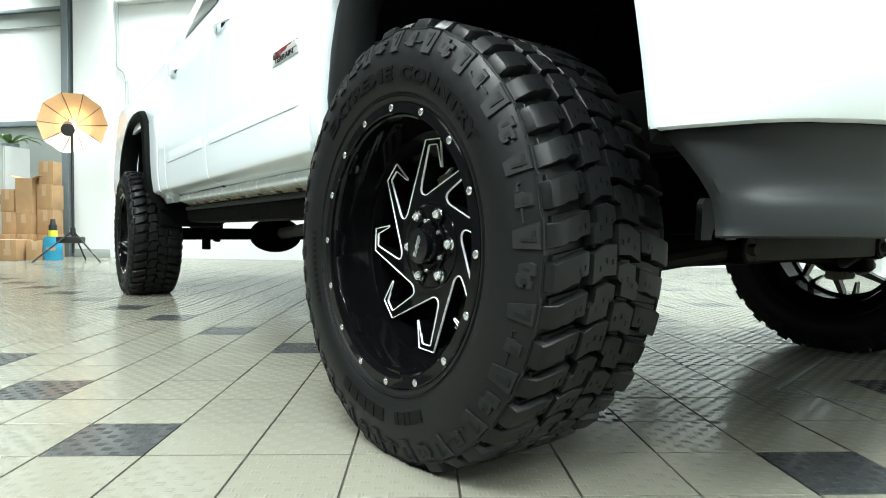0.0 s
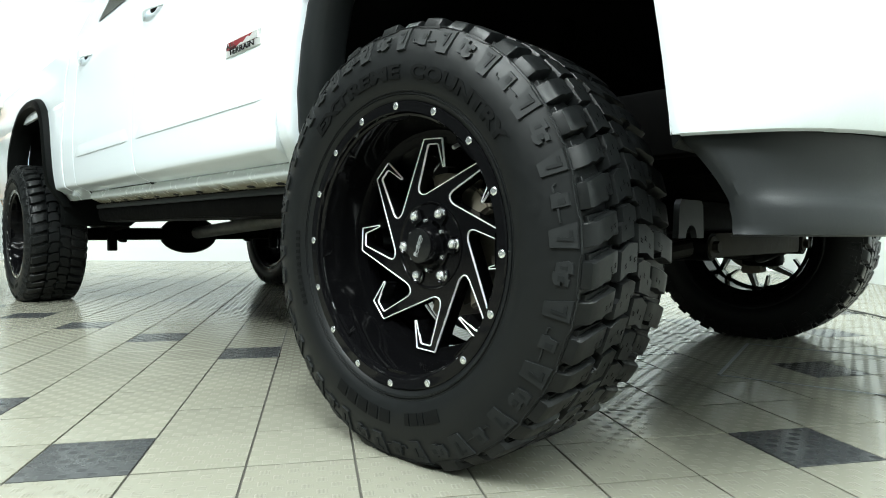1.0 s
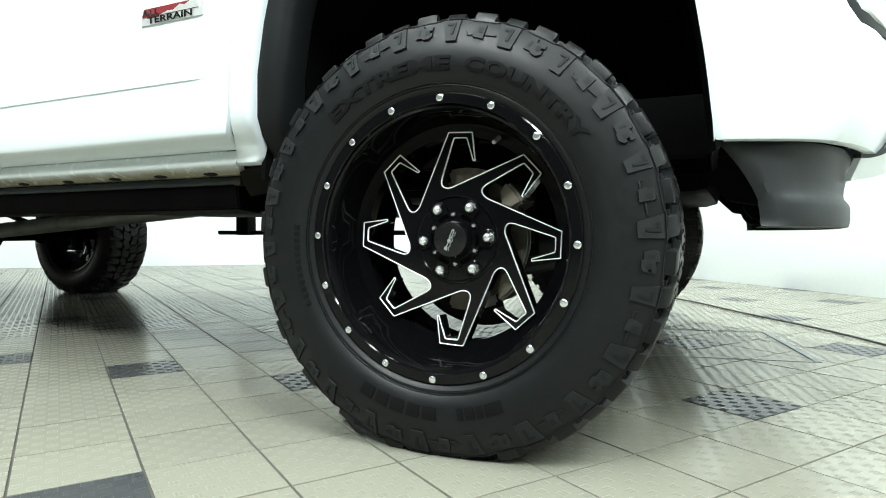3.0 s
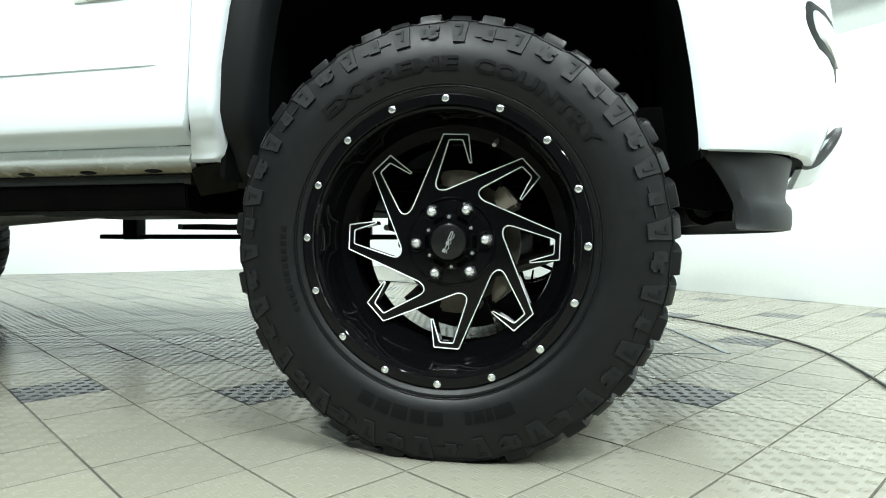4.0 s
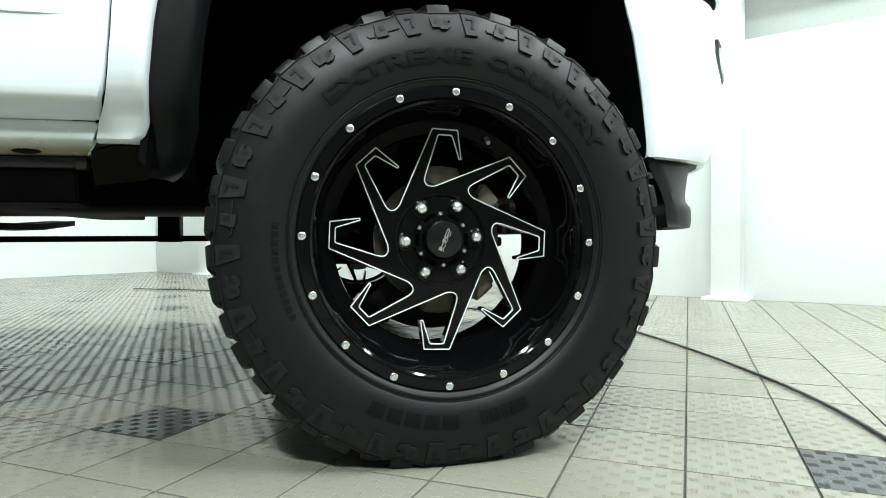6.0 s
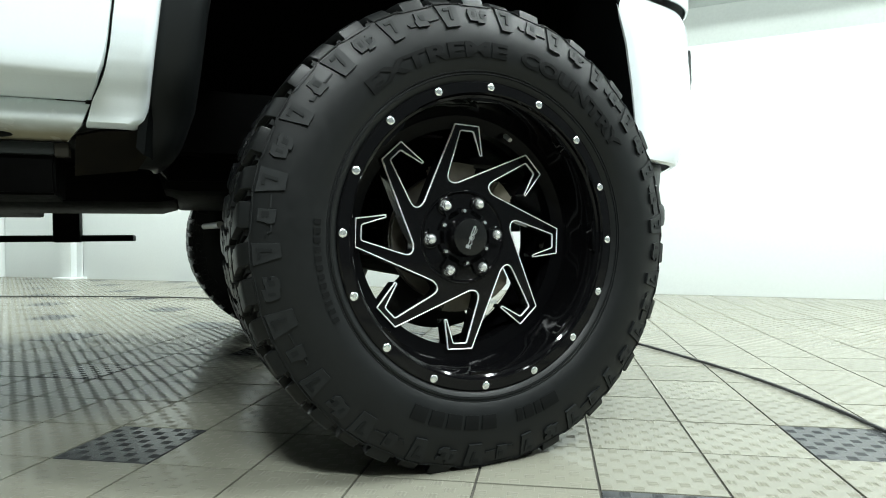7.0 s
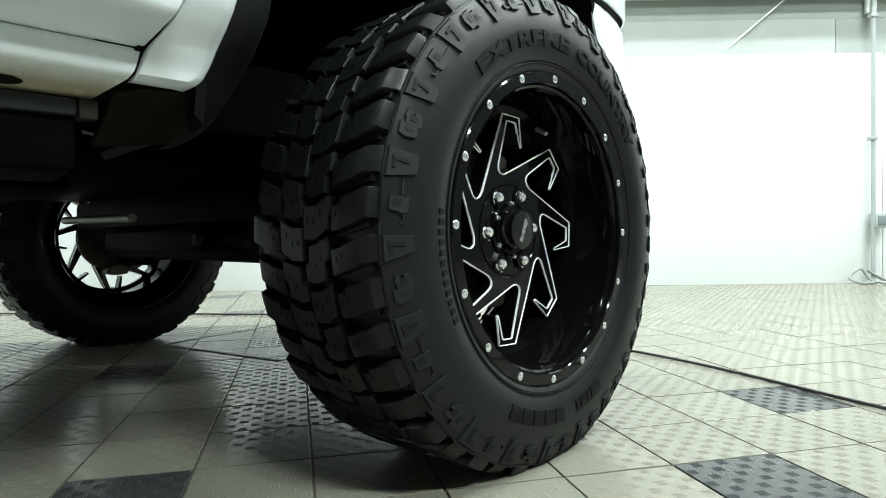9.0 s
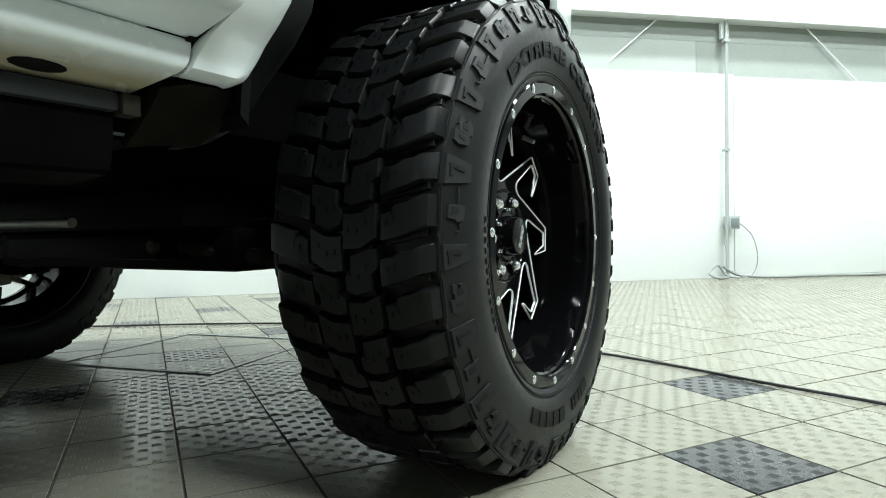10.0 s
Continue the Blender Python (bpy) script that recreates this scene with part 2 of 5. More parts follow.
CARD_LABEL = mat("pale paper label", (0.42, 0.29, 0.17), 0.7, grain=0.05, scale=60)
BLUE_BAG = mat("blue woven plastic", (0.02, 0.26, 0.42), 0.5, grain=0.15, scale=150, stain=0.2, stain_scale=12)
YELLOW = mat("yellow plastic", (0.62, 0.60, 0.05), 0.4, grain=0.06, scale=60)
LEAF = mat("green leaf", (0.07, 0.16, 0.03), 0.45, grain=0.2, scale=50, stain=0.2, stain_scale=9)
CABINET = mat("pale grey cabinet metal", (0.42, 0.44, 0.43), 0.45, grain=0.03, scale=60, stain=0.06, stain_scale=3)
CEILING = mat("dark ceiling sheet", (0.12, 0.125, 0.12), 0.7, grain=0.03, scale=30, stain=0.05, stain_scale=0.6)
STAND_BLACK = mat("black stand metal", (0.02, 0.02, 0.02), 0.4, grain=0.1, scale=80)


def glow(name, colour, strength):
    m = bpy.data.materials.new(name)
    m.use_nodes = True
    b = m.node_tree.nodes["Principled BSDF"]
    b.inputs["Base Color"].default_value = (*colour, 1)
    b.inputs["Emission Color"].default_value = (*colour, 1)
    b.inputs["Emission Strength"].default_value = strength
    return m


TUBE_GLOW = glow("lit lamp diffuser", (0.93, 1.0, 0.96), 4.0)
BULB = glow("warm studio bulb", (1.0, 0.72, 0.42), 12.0)


def umbrella_cloth():
    m = bpy.data.materials.new("white and gold umbrella cloth")
    m.use_nodes = True
    n, link = m.node_tree.nodes, m.node_tree.links
    b = n["Principled BSDF"]
    b.inputs["Roughness"].default_value = 0.6
    noise_tex = n.new("ShaderNodeTexNoise")
    noise_tex.inputs["Scale"].default_value = 9
    ramp = n.new("ShaderNodeMix")
    ramp.data_type = "RGBA"
    ramp.inputs[6].default_value = (0.62, 0.36, 0.17, 1)
    ramp.inputs[7].default_value = (0.68, 0.43, 0.22, 1)
    link.new(noise_tex.outputs["Fac"], ramp.inputs["Factor"])
    link.new(ramp.outputs[2], b.inputs["Base Color"])
    return m


CLOTH = umbrella_cloth()
WHITE_CLOTH = mat("white umbrella cloth", (0.80, 0.76, 0.68), 0.7, grain=0.03, scale=60)


# ---- mesh tools ----
def smooth(me, angle=35):
    for p in me.polygons:
        p.use_smooth = True
    me.set_sharp_from_angle(angle=radians(angle))


def part(name, bm, material, parent=None, label="", m=None, angle=35):
    """One mesh object out of a bmesh, under a thing or a part."""
    bmesh.ops.recalc_face_normals(bm, faces=bm.faces)
    me = bpy.data.meshes.new(name)
    bm.to_mesh(me)
    bm.free()
    for one in material if isinstance(material, (list, tuple)) else [material]:
        me.materials.append(one)
    smooth(me, angle)
    ob = new(name, me)
    if parent:
        ob.parent = parent
    if m is not None:
        ob.matrix_basis = m
    if label:
        ob["label"] = label
    return ob


def same_part(src, parent, m):
    ob = new(src.name.split(".")[0], src.data)
    ob.parent = parent
    ob.matrix_basis = m
    if "label" in src:
        ob["label"] = src["label"]
    return ob


def add_box(bm, lo, hi, bevel=0.0, m=None, index=0):
    lo, hi = Vector(lo), Vector(hi)
    mid = (lo + hi) / 2
    mm = Matrix.Translation(mid) @ Matrix.Diagonal((*(hi - lo), 1))
    if m is not None:
        mm = m @ mm
    r = bmesh.ops.create_cube(bm, size=1, matrix=mm)
    faces = {f for v in r["verts"] for f in v.link_faces}
    for f in faces:
        f.material_index = index
    if bevel:
        edges = {e for v in r["verts"] for e in v.link_edges}
        bmesh.ops.bevel(bm, geom=list(edges), offset=bevel, segments=2, affect="EDGES", profile=0.6)
    return r


def box(lo, hi, bevel=0.0, m=None):
    bm = bmesh.new()
    add_box(bm, lo, hi, bevel, m)
    return bm


def add_tube(bm, a, b, r1, r2=None, seg=16, index=0):
    a, b = Vector(a), Vector(b)
    d = b - a
    mm = Matrix.Translation((a + b) / 2) @ d.to_track_quat("Z", "Y").to_matrix().to_4x4()
    r = bmesh.ops.create_cone(bm, cap_ends=True, segments=seg, radius1=r1, radius2=r1 if r2 is None else r2, depth=d.length, matrix=mm)
    for f in {f for v in r["verts"] for f in v.link_faces}:
        f.material_index = index


def tube(a, b, r1, r2=None, seg=16):
    bm = bmesh.new()
    add_tube(bm, a, b, r1, r2, seg)
    return bm


def add_pipe(bm, pts, r, seg=8):
    """A round pipe along a smooth line through pts."""
    pts = [Vector(p) for p in pts]
    path = []
    for i in range(len(pts) - 1):
        p0, p1, p2, p3 = pts[max(i - 1, 0)], pts[i], pts[i + 1], pts[min(i + 2, len(pts) - 1)]
        for k in range(8):
            t = k / 8
            path.append(0.5 * (2 * p1 + (p2 - p0) * t + (2 * p0 - 5 * p1 + 4 * p2 - p3) * t * t + (3 * p1 - p0 - 3 * p2 + p3) * t ** 3))
    path.append(pts[-1])
    rings = []
    for i, p in enumerate(path):
        d = (path[min(i + 1, len(path) - 1)] - path[max(i - 1, 0)]).normalized()
        side = d.cross(Vector((0, 0, 1)))
        if side.length < 0.05:
            side = d.cross(Vector((0, 1, 0)))
        side.normalize()
        up = side.cross(d)
        rings.append([bm.verts.new(p + r * (math.cos(a) * side + math.sin(a) * up)) for a in (2 * math.pi * j / seg for j in range(seg))])
    for a, b in zip(rings, rings[1:]):
        for j in range(seg):
            bm.faces.new((a[j], a[(j + 1) % seg], b[(j + 1) % seg], b[j]))
    bm.faces.new(rings[0][::-1])
    bm.faces.new(rings[-1])


def pipe(pts, r, seg=8):
    bm = bmesh.new()
    add_pipe(bm, pts, r, seg)
    return bm


def slab(grid, off):
    """A sheet of points, grid[i][j], given thickness by the vector off (or a function of the point)."""
    bm = bmesh.new()
    ni, nj = len(grid), len(grid[0])
    top = [[bm.verts.new(Vector(p)) for p in row] for row in grid]
    bot = [[bm.verts.new(Vector(p) + (off(p) if callable(off) else Vector(off))) for p in row] for row in grid]
    for i in range(ni - 1):
        for j in range(nj - 1):
            bm.faces.new((top[i][j], top[i + 1][j], top[i + 1][j + 1], top[i][j + 1]))
            bm.faces.new((bot[i][j], bot[i][j + 1], bot[i + 1][j + 1], bot[i + 1][j]))
    for i in range(ni - 1):
        for j in (0, nj - 1):
            bm.faces.new((top[i][j], top[i + 1][j], bot[i + 1][j], bot[i][j]))
    for j in range(nj - 1):
        for i in (0, ni - 1):
            bm.faces.new((top[i][j], top[i][j + 1], bot[i][j + 1], bot[i][j]))
    return bm


def prism(poly, y0, y1):
    """A polygon in x, z pushed out from y0 to y1."""
    bm = bmesh.new()
    add_prism(bm, poly, y0, y1)
    return bm


def add_prism(bm, poly, y0, y1):
    a = [bm.verts.new((x, y0, z)) for x, z in poly]
    b = [bm.verts.new((x, y1, z)) for x, z in poly]
    bm.faces.new(a)
    bm.faces.new(b[::-1])
    for i in range(len(poly)):
        j = (i + 1) % len(poly)
        bm.faces.new((a[i], a[j], b[j], b[i]))


def revolve(profile, seg=96, closed=True):
    """Points (y, r) turned about the y axis."""
    bm = bmesh.new()
    rings = [[bm.verts.new((r * math.cos(a), y, r * math.sin(a))) for a in (2 * math.pi * k / seg for k in range(seg))] for y, r in profile]
    n = len(rings)
    for i in range(n if closed else n - 1):
        a, b = rings[i], rings[(i + 1) % n]
        for k in range(seg):
            bm.faces.new((a[k], a[(k + 1) % seg], b[(k + 1) % seg], b[k]))
    return bm


def interp(x, table):
    if x <= table[0][0]:
        return table[0][1]
    for (a, va), (b, vb) in zip(table, table[1:]):
        if x <= b:
            return va + (vb - va) * (x - a) / (b - a)
    return table[-1][1]


def letters(text, size, extrude=0.0008, bold=0.0003):
    """The built-in font's letters as a bmesh in x, y, middle of the line at x = 0, pushed out along z."""
    cu = bpy.data.curves.new("letters", "FONT")
    cu.body, cu.size, cu.extrude, cu.align_x, cu.resolution_u = text, size, extrude, "CENTER", 3
    cu.offset = bold
    ob = bpy.data.objects.new("letters", cu)
    scene.collection.objects.link(ob)
    me = bpy.data.meshes.new_from_object(ob.evaluated_get(bpy.context.evaluated_depsgraph_get()))
    bm = bmesh.new()
    bm.from_mesh(me)
    bpy.data.objects.remove(ob)
    bpy.data.curves.remove(cu)
    bpy.data.meshes.remove(me)
    return bm


def thing(name, label, category, group="", m=None, kind=""):
    ob = new(name)
    ob.empty_display_size = 0.1
    if m is not None:
        ob.matrix_basis = m
    return tagged(ob, label, category, group, kind)


# ---- room ----
def structure(name, bm, material, label, m=None):
    return tagged(part(name, bm, material, None, label, m), label, name.split("_")[0], "", "structure")


NORTH = 7.5     # along the near wall from the room's origin to the far wall
ROOM_W, SOUTH, HIGH = 15.0, -8.0, 5.2
structure("wall_east", box((0, SOUTH, 0), (0.2, NORTH, HIGH)), WALL_WHITE, "tall white panelled workshop wall", ROOM)
structure("wall_north", box((-ROOM_W, NORTH, 0), (0.2, NORTH + 0.2, HIGH)), WALL_WHITE, "far white workshop wall behind the truck", ROOM)
# Unseen walls and ceiling, kept dark to cut bounced light and reflections
structure("wall_west", box((-ROOM_W - 0.2, SOUTH, 0), (-ROOM_W, NORTH + 0.2, HIGH)), WALL_DARK, "unseen dark wall closing the workshop", ROOM)
structure("wall_south", box((-ROOM_W - 0.2, SOUTH - 0.2, 0), (0.2, SOUTH, HIGH)), WALL_DARK, "unseen dark wall closing the workshop", ROOM)
structure("ceiling", box((-ROOM_W - 0.2, SOUTH - 0.2, HIGH), (0.2, NORTH + 0.2, HIGH + 0.15)), CEILING, "unseen dark ceiling closing the workshop", ROOM)


def ceiling_light(m):
    t = thing("ceiling_light", "assumed long white ceiling strip light out of view, switched on", "ceiling light", "ceiling lights", m)
    part("housing", box((-0.14, -1.2, 0), (0.14, 1.2, 0.06), 0.01), STEEL_WHITE, t)
    part("diffuser", box((-0.12, -1.18, -0.03), (0.12, 1.18, -0.002), 0.01), TUBE_GLOW, t, "glowing white diffuser")
    return t


# (across the room, along it, share of the full power); unseen, assumed lamps weighted for the wanted light
LAMPS = [(-1.3, -5.2, 1.3), (-1.3, -1.9, 1.0), (-1.3, 1.4, 1.15), (-1.3, 4.7, 1.2),
         (-3.4, -4.0, 1.6), (-3.57, -1.57, 0.4), (-5.7, 1.4, 0.6), (-6.4, 4.7, 0.8), (-7.37, -2.38, 3.1),
         (-9.6, 6.4, 0.7), (-12.6, 6.4, 0.7)]
for x, y, share in LAMPS:
    m = ROOM @ pose(x, y, HIGH - 0.06)
    ceiling_light(m)
    lamp = bpy.data.lights.new("strip_lamp", "AREA")
    lamp.shape, lamp.size, lamp.size_y, lamp.energy, lamp.color = "RECTANGLE", 0.24, 2.4, LAMP_WATTS * share, LAMP_COLOUR
    lamp.spread = radians(95 if x < -9 else 180)     # narrowed in the far rows to keep light off tread and floor
    ob = new("strip_lamp", lamp)
    ob.matrix_basis = m @ pose(0, 0, -0.04)


# ---- pickup truck ----
truck = thing("pickup_truck", "white lifted pickup truck on black off-road wheels, parked on tiles", "pickup truck", m=TRUCK)
MID = 1.105                        # the truck's middle plane; its flanks lie at 0.09 and 2.12
BASE = -3.645

SIDE = [(0.55, 0.22), (0.60, 0.16), (0.634, 0.144), (0.646, 0.121), (0.656, 0.1010), (0.662, 0.0915), (0.668, 0.0878), (0.68, 0.0848), (0.70, 0.0816), (0.75, 0.0768), (0.80, 0.074), (0.90, 0.074), (1.0, 0.080), (1.1, 0.088), (1.25, 0.098), (1.42, 0.125), (1.5, 0.14)]


def side_y(z):
    return interp(z, SIDE)


FENDER_SIDE = [(0.594, 0.155), (0.600, 0.150), (0.612, 0.146), (0.64, 0.129), (0.665, 0.107), (0.685, 0.093), (0.705, 0.085), (0.73, 0.0795)] + SIDE[9:]


def side_panel(name, xa, xb, z0, z1, material=WHITE_PAINT, lip_a=False, lip_b=False, nz=20, label="", inset=0.0, section=SIDE):
    """A body side panel from xa(z) to xb(z), following the flank's section; lips turn in at wheel arches."""
    rows = []
    zs = [z0 + (z1 - z0) * k / nz for k in range(nz + 1)]
    knots = [z for z, y in section if z0 + 0.003 < z < z1 - 0.003]
    zs = sorted(knots + [z for z in zs if all(abs(z - q) > 0.003 for q in knots)])
    for z in zs:
        a, b = xa(z), xb(z)
        cols = []
        if lip_a:
            cols += [(a, 0.022), (a + 0.001, 0.010), (a + 0.005, 0.004), (a + 0.014, 0)]
        else:
            cols += [(a, 0.003), (a + 0.0012, 0.0004)]
        n = 10
        a2, b2 = cols[-1][0], b - (0.014 if lip_b else 0.0012)
        cols += [(a2 + (b2 - a2) * i / n, 0) for i in range(1, n)]
        if lip_b:
            cols += [(b - 0.014, 0), (b - 0.005, 0.004), (b - 0.001, 0.010), (b, 0.022)]
        else:
            cols += [(b - 0.0012, 0.0004), (b, 0.003)]
        edge = 0.004 if z in (zs[0], zs[-1]) else 0.0
        rows.append([(x, interp(z, section) + dy + edge + inset, z) for x, dy in cols])
    return part(name, slab(rows, (0, 0.018, 0)), material, truck, label)


def mirrored(ob, label=""):
    """The same panel on the truck's other flank."""
    bm = bmesh.new()
    bm.from_mesh(ob.data)
    for v in bm.verts:
        v.co.y = 2 * MID - v.co.y
    return part(ob.name.split(".")[0], bm, list(ob.data.materials), truck, label)


ARCH_REAR = [(0.56, -0.570), (0.594, -0.570), (0.599, -0.560), (0.606, -0.554), (0.616, -0.5495), (0.63, -0.546), (0.70, -0.535), (0.80, -0.522), (0.92, -0.502), (1.02, -0.480), (1.10, -0.43), (1.15, -0.36)]
ARCH_FRONT = [(0.56, 0.474), (0.60, 0.470), (0.70, 0.458), (0.80, 0.444), (0.90, 0.424), (1.0, 0.40), (1.08, 0.37), (1.15, 0.30)]
ARCH_TOP = 1.15


def seam_x(z):
    return interp(z, [(0.58, -0.645), (0.632, -0.628), (0.66, -0.612), (0.68, -0.604), (0.71, -0.597), (0.775, -0.589), (0.86, -0.583), (1.0, -0.579), (1.4, -0.586)])


fender_rear = side_panel("fender", lambda z: seam_x(z) + 0.0012, lambda z: interp(z, ARCH_REAR), 0.594, ARCH_TOP, lip_b=True, nz=80, section=FENDER_SIDE)
fender_top = side_panel("fender", lambda z: seam_x(z) + 0.004, lambda z: 0.46, ARCH_TOP, 1.36, nz=8)
# Black strips added behind the panel gaps, in place of their shade
part("seam_backing", slab([[(seam_x(z) + dx, max(side_y(z), interp(z, FENDER_SIDE)) + 0.010, z) for dx in (-0.010, 0.010)] for z in [0.60 + 0.01 * k for k in range(81)]], (0, 0.004, 0)), SEAM, truck)
for x in (-1.742, -2.626, -2.85):
    part("seam_backing", slab([[(x + dx, side_y(z) + 0.010, z) for dx in (-0.014, 0.014)] for z in [0.60 + 0.02 * k for k in range(41)]], (0, 0.004, 0)), SEAM, truck)
front_door = side_panel("front_door", lambda z: -1.7405, lambda z: seam_x(z) - 0.0026, 0.634, 1.42, nz=36)
rear_door = side_panel("rear_door", lambda z: -2.6245, lambda z: -1.7435, 0.636, 1.42, nz=30)
cab_corner = side_panel("cab_corner", lambda z: -2.84, lambda z: -2.628, 0.60, 1.42, nz=24)
bed_front = side_panel("bed_side", lambda z: interp(z, [(0.58, -3.09), (0.8, -3.13), (1.0, -3.2), (1.12, -3.3)]), lambda z: -2.86, 0.60, 1.12, lip_a=True, nz=20)
bed_top = side_panel("bed_side", lambda z: -4.80, lambda z: -2.86, 1.12, 1.42, nz=8)
bed_rear = side_panel("bed_side", lambda z: -4.80, lambda z: interp(z, [(0.58, -4.15), (0.8, -4.12), (1.0, -4.06), (1.12, -3.96)]), 0.66, 1.12, lip_b=True, nz=12)
for ob in (fender_rear, fender_top, front_door, rear_door, cab_corner, bed_front, bed_top, bed_rear):
    mirrored(ob)

# Rockers with their dusty lower lip and drain slots
def rocker():
    sec = [(0.163, 0.6335), (0.1585, 0.6315), (0.1550, 0.6260), (0.1525, 0.6180), (0.1508, 0.6100), (0.1505, 0.6040), (0.1525, 0.5990), (0.1570, 0.5955), (0.162, 0.5940)]
    low = [(0.162, 0.5936), (0.180, 0.585), (0.199, 0.577), (0.207, 0.5735)]
    xs = [-2.62 + (2.62 - 0.648) * k / 40 for k in range(41)]

    def end_x(x, z):
        return x if x < -0.66 else interp(z, [(0.55, -0.704), (0.573, -0.673), (0.594, -0.6455), (0.604, -0.6405), (0.63, -0.6315)])
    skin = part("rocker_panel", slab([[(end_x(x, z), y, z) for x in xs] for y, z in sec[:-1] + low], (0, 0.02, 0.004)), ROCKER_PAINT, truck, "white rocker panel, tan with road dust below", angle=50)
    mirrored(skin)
    # Solid black ovals paint the shade inside the drain slots
    for x in (-0.77, -0.96, -1.15, -1.365, -1.59, -1.8, -2.0, -2.2, -2.4):
        bm = bmesh.new()
        bmesh.ops.create_uvsphere(bm, u_segments=12, v_segments=6, radius=1, matrix=Matrix.Translation((x, 0.191, 0.5797)) @ Euler((radians(-22), 0, 0)).to_matrix().to_4x4() @ Matrix.Diagonal((0.026, 0.010, 0.002, 1)))
        part("drain_slot", bm, SEAM, truck)


rocker()
# Dirty fender foot behind the arch
FOOT_EDGE = [((-0.551, 0.600), (-0.484, 0.590), 0.0), ((-0.556, 0.594), (-0.505, 0.562), 0.2), ((-0.566, 0.593), (-0.535, 0.543), 0.6), ((-0.585, 0.592), (-0.570, 0.532), 1.0), ((-0.620, 0.590), (-0.610, 0.527), 1.0), ((-0.655, 0.580), (-0.665, 0.520), 1.0)]


def foot_point(p, q, w):
    """Between the fender's white edge and the liner's inner edge."""
    return (p[0] + (q[0] - p[0]) * w, 0.178 + 0.050 * w ** 1.3, p[1] + (q[1] - p[1]) * w)


foot_rows = [[foot_point(p, q, w * k / 3 + 0.01) for k in range(4)] for p, q, w in FOOT_EDGE]
part("fender_foot", slab(foot_rows, (0, 0.012, 0.006)), FOOT, truck, "dirty black fender foot")

# Folded step under the rocker, with its silver end cap
def running_board():
    sec = [(0.214, 0.572), (0.206, 0.560), (0.206, 0.520), (0.214, 0.486), (0.30, 0.478), (0.31, 0.56)]
    bm = bmesh.new()
    add_prism(bm, [(y, z) for y, z in sec], -2.70, -0.69)
    for v in bm.verts:
        v.co = Vector((v.co.y, v.co.x, v.co.z))
    bmesh.ops.bevel(bm, geom=list(bm.edges), offset=0.004, segments=2, affect="EDGES")
    ob = part("running_board", bm, CHASSIS, truck, "black folded side step")
    part("end_cap", box((-0.689, 0.193, 0.547), (-0.668, 0.215, 0.570), 0.003), DUSTY_STEEL, ob, "dull grey end cap")
    part("top_rail", box((-2.70, 0.197, 0.550), (-0.689, 0.215, 0.571), 0.006), RAIL, ob)


running_board()
# Body side mouldings
for x0, x1 in ((-1.732, -0.612), (-2.615, -1.752)):
    rows = []
    for z, dy in ((0.798, 0.001), (0.7983, -0.0028), (0.802, -0.0036), (0.820, -0.0026), (0.846, -0.0008), (0.862, 0.001)):
        rows.append([(x, side_y(z) + dy + (0.006 if k in (0, 12) else 0), z) for k, x in enumerate(x0 + (x1 - x0) * k / 12 for k in range(13))])
    part("body_moulding", slab(rows, (0, 0.006, 0)), WHITE_PAINT, truck)

# Badge on the front door
badge = part("badge", slab([[(-0.885 + 0.215 * k / 4 + 0.003 * j / 3, side_y(0.953 + 0.045 * j / 3) - 0.004, 0.953 + 0.045 * j / 3) for k in range(5)] for j in range(4)], (0, 0.006, 0)), BADGE_METAL, truck, "chrome badge with a red strip and black letters")
part("red_field", slab([[(-0.879 + 0.190 * k / 4 + 0.004 * j, side_y(0.9735 + 0.0215 * j) - 0.0052, 0.9735 + 0.0215 * j) for k in range(5)] for j in range(2)], (0, 0.002, 0)), RED, badge, "red enamel field")
part("mountain", prism([(-0.815, 0.9740), (-0.786, 0.9800), (-0.768, 0.9790), (-0.744, 0.9900), (-0.728, 0.9860), (-0.706, 0.9950), (-0.686, 0.9940), (-0.680, 0.9740)], side_y(0.98) - 0.0068, side_y(0.98) - 0.004), BADGE_METAL, badge)
for text, x, z, size in (("ALL", -0.846, 0.9765, 0.021), ("TERRAIN", -0.778, 0.9555, 0.0225)):
    bm = letters(text, size, 0.0008)
    bmesh.ops.transform(bm, matrix=Matrix.Translation((x, side_y(z) - 0.0070, z)) @ Euler((radians(90), 0, 0)).to_matrix().to_4x4() @ Matrix.Diagonal((1.75, 1, 1, 1)), verts=bm.verts)
    part("lettering", bm, SEAM if text != "ALL" else CHROME, badge)

# Door handles
for x in (-1.56, -2.47):
    ob = part("door_handle", slab([[(x - 0.11 + 0.22 * k / 8, side_y(1.27) - 0.03 * math.sin(math.pi * k / 8) - 0.004, z + 0.006 * k / 8) for k in range(9)] for z in (1.262, 1.274, 1.29, 1.30)], (0, 0.012, 0)), WHITE_PAINT, truck, "white pull handle")
    # A solid black lens paints the shade of the hollow behind the handle
    bm = bmesh.new()
    bmesh.ops.create_uvsphere(bm, u_segments=20, v_segments=10, radius=1, matrix=Matrix.Translation((x, side_y(1.28) + 0.008, 1.28)) @ Matrix.Diagonal((0.050, 0.013, 0.026, 1)))
    part("recess", bm, SEAM, ob)

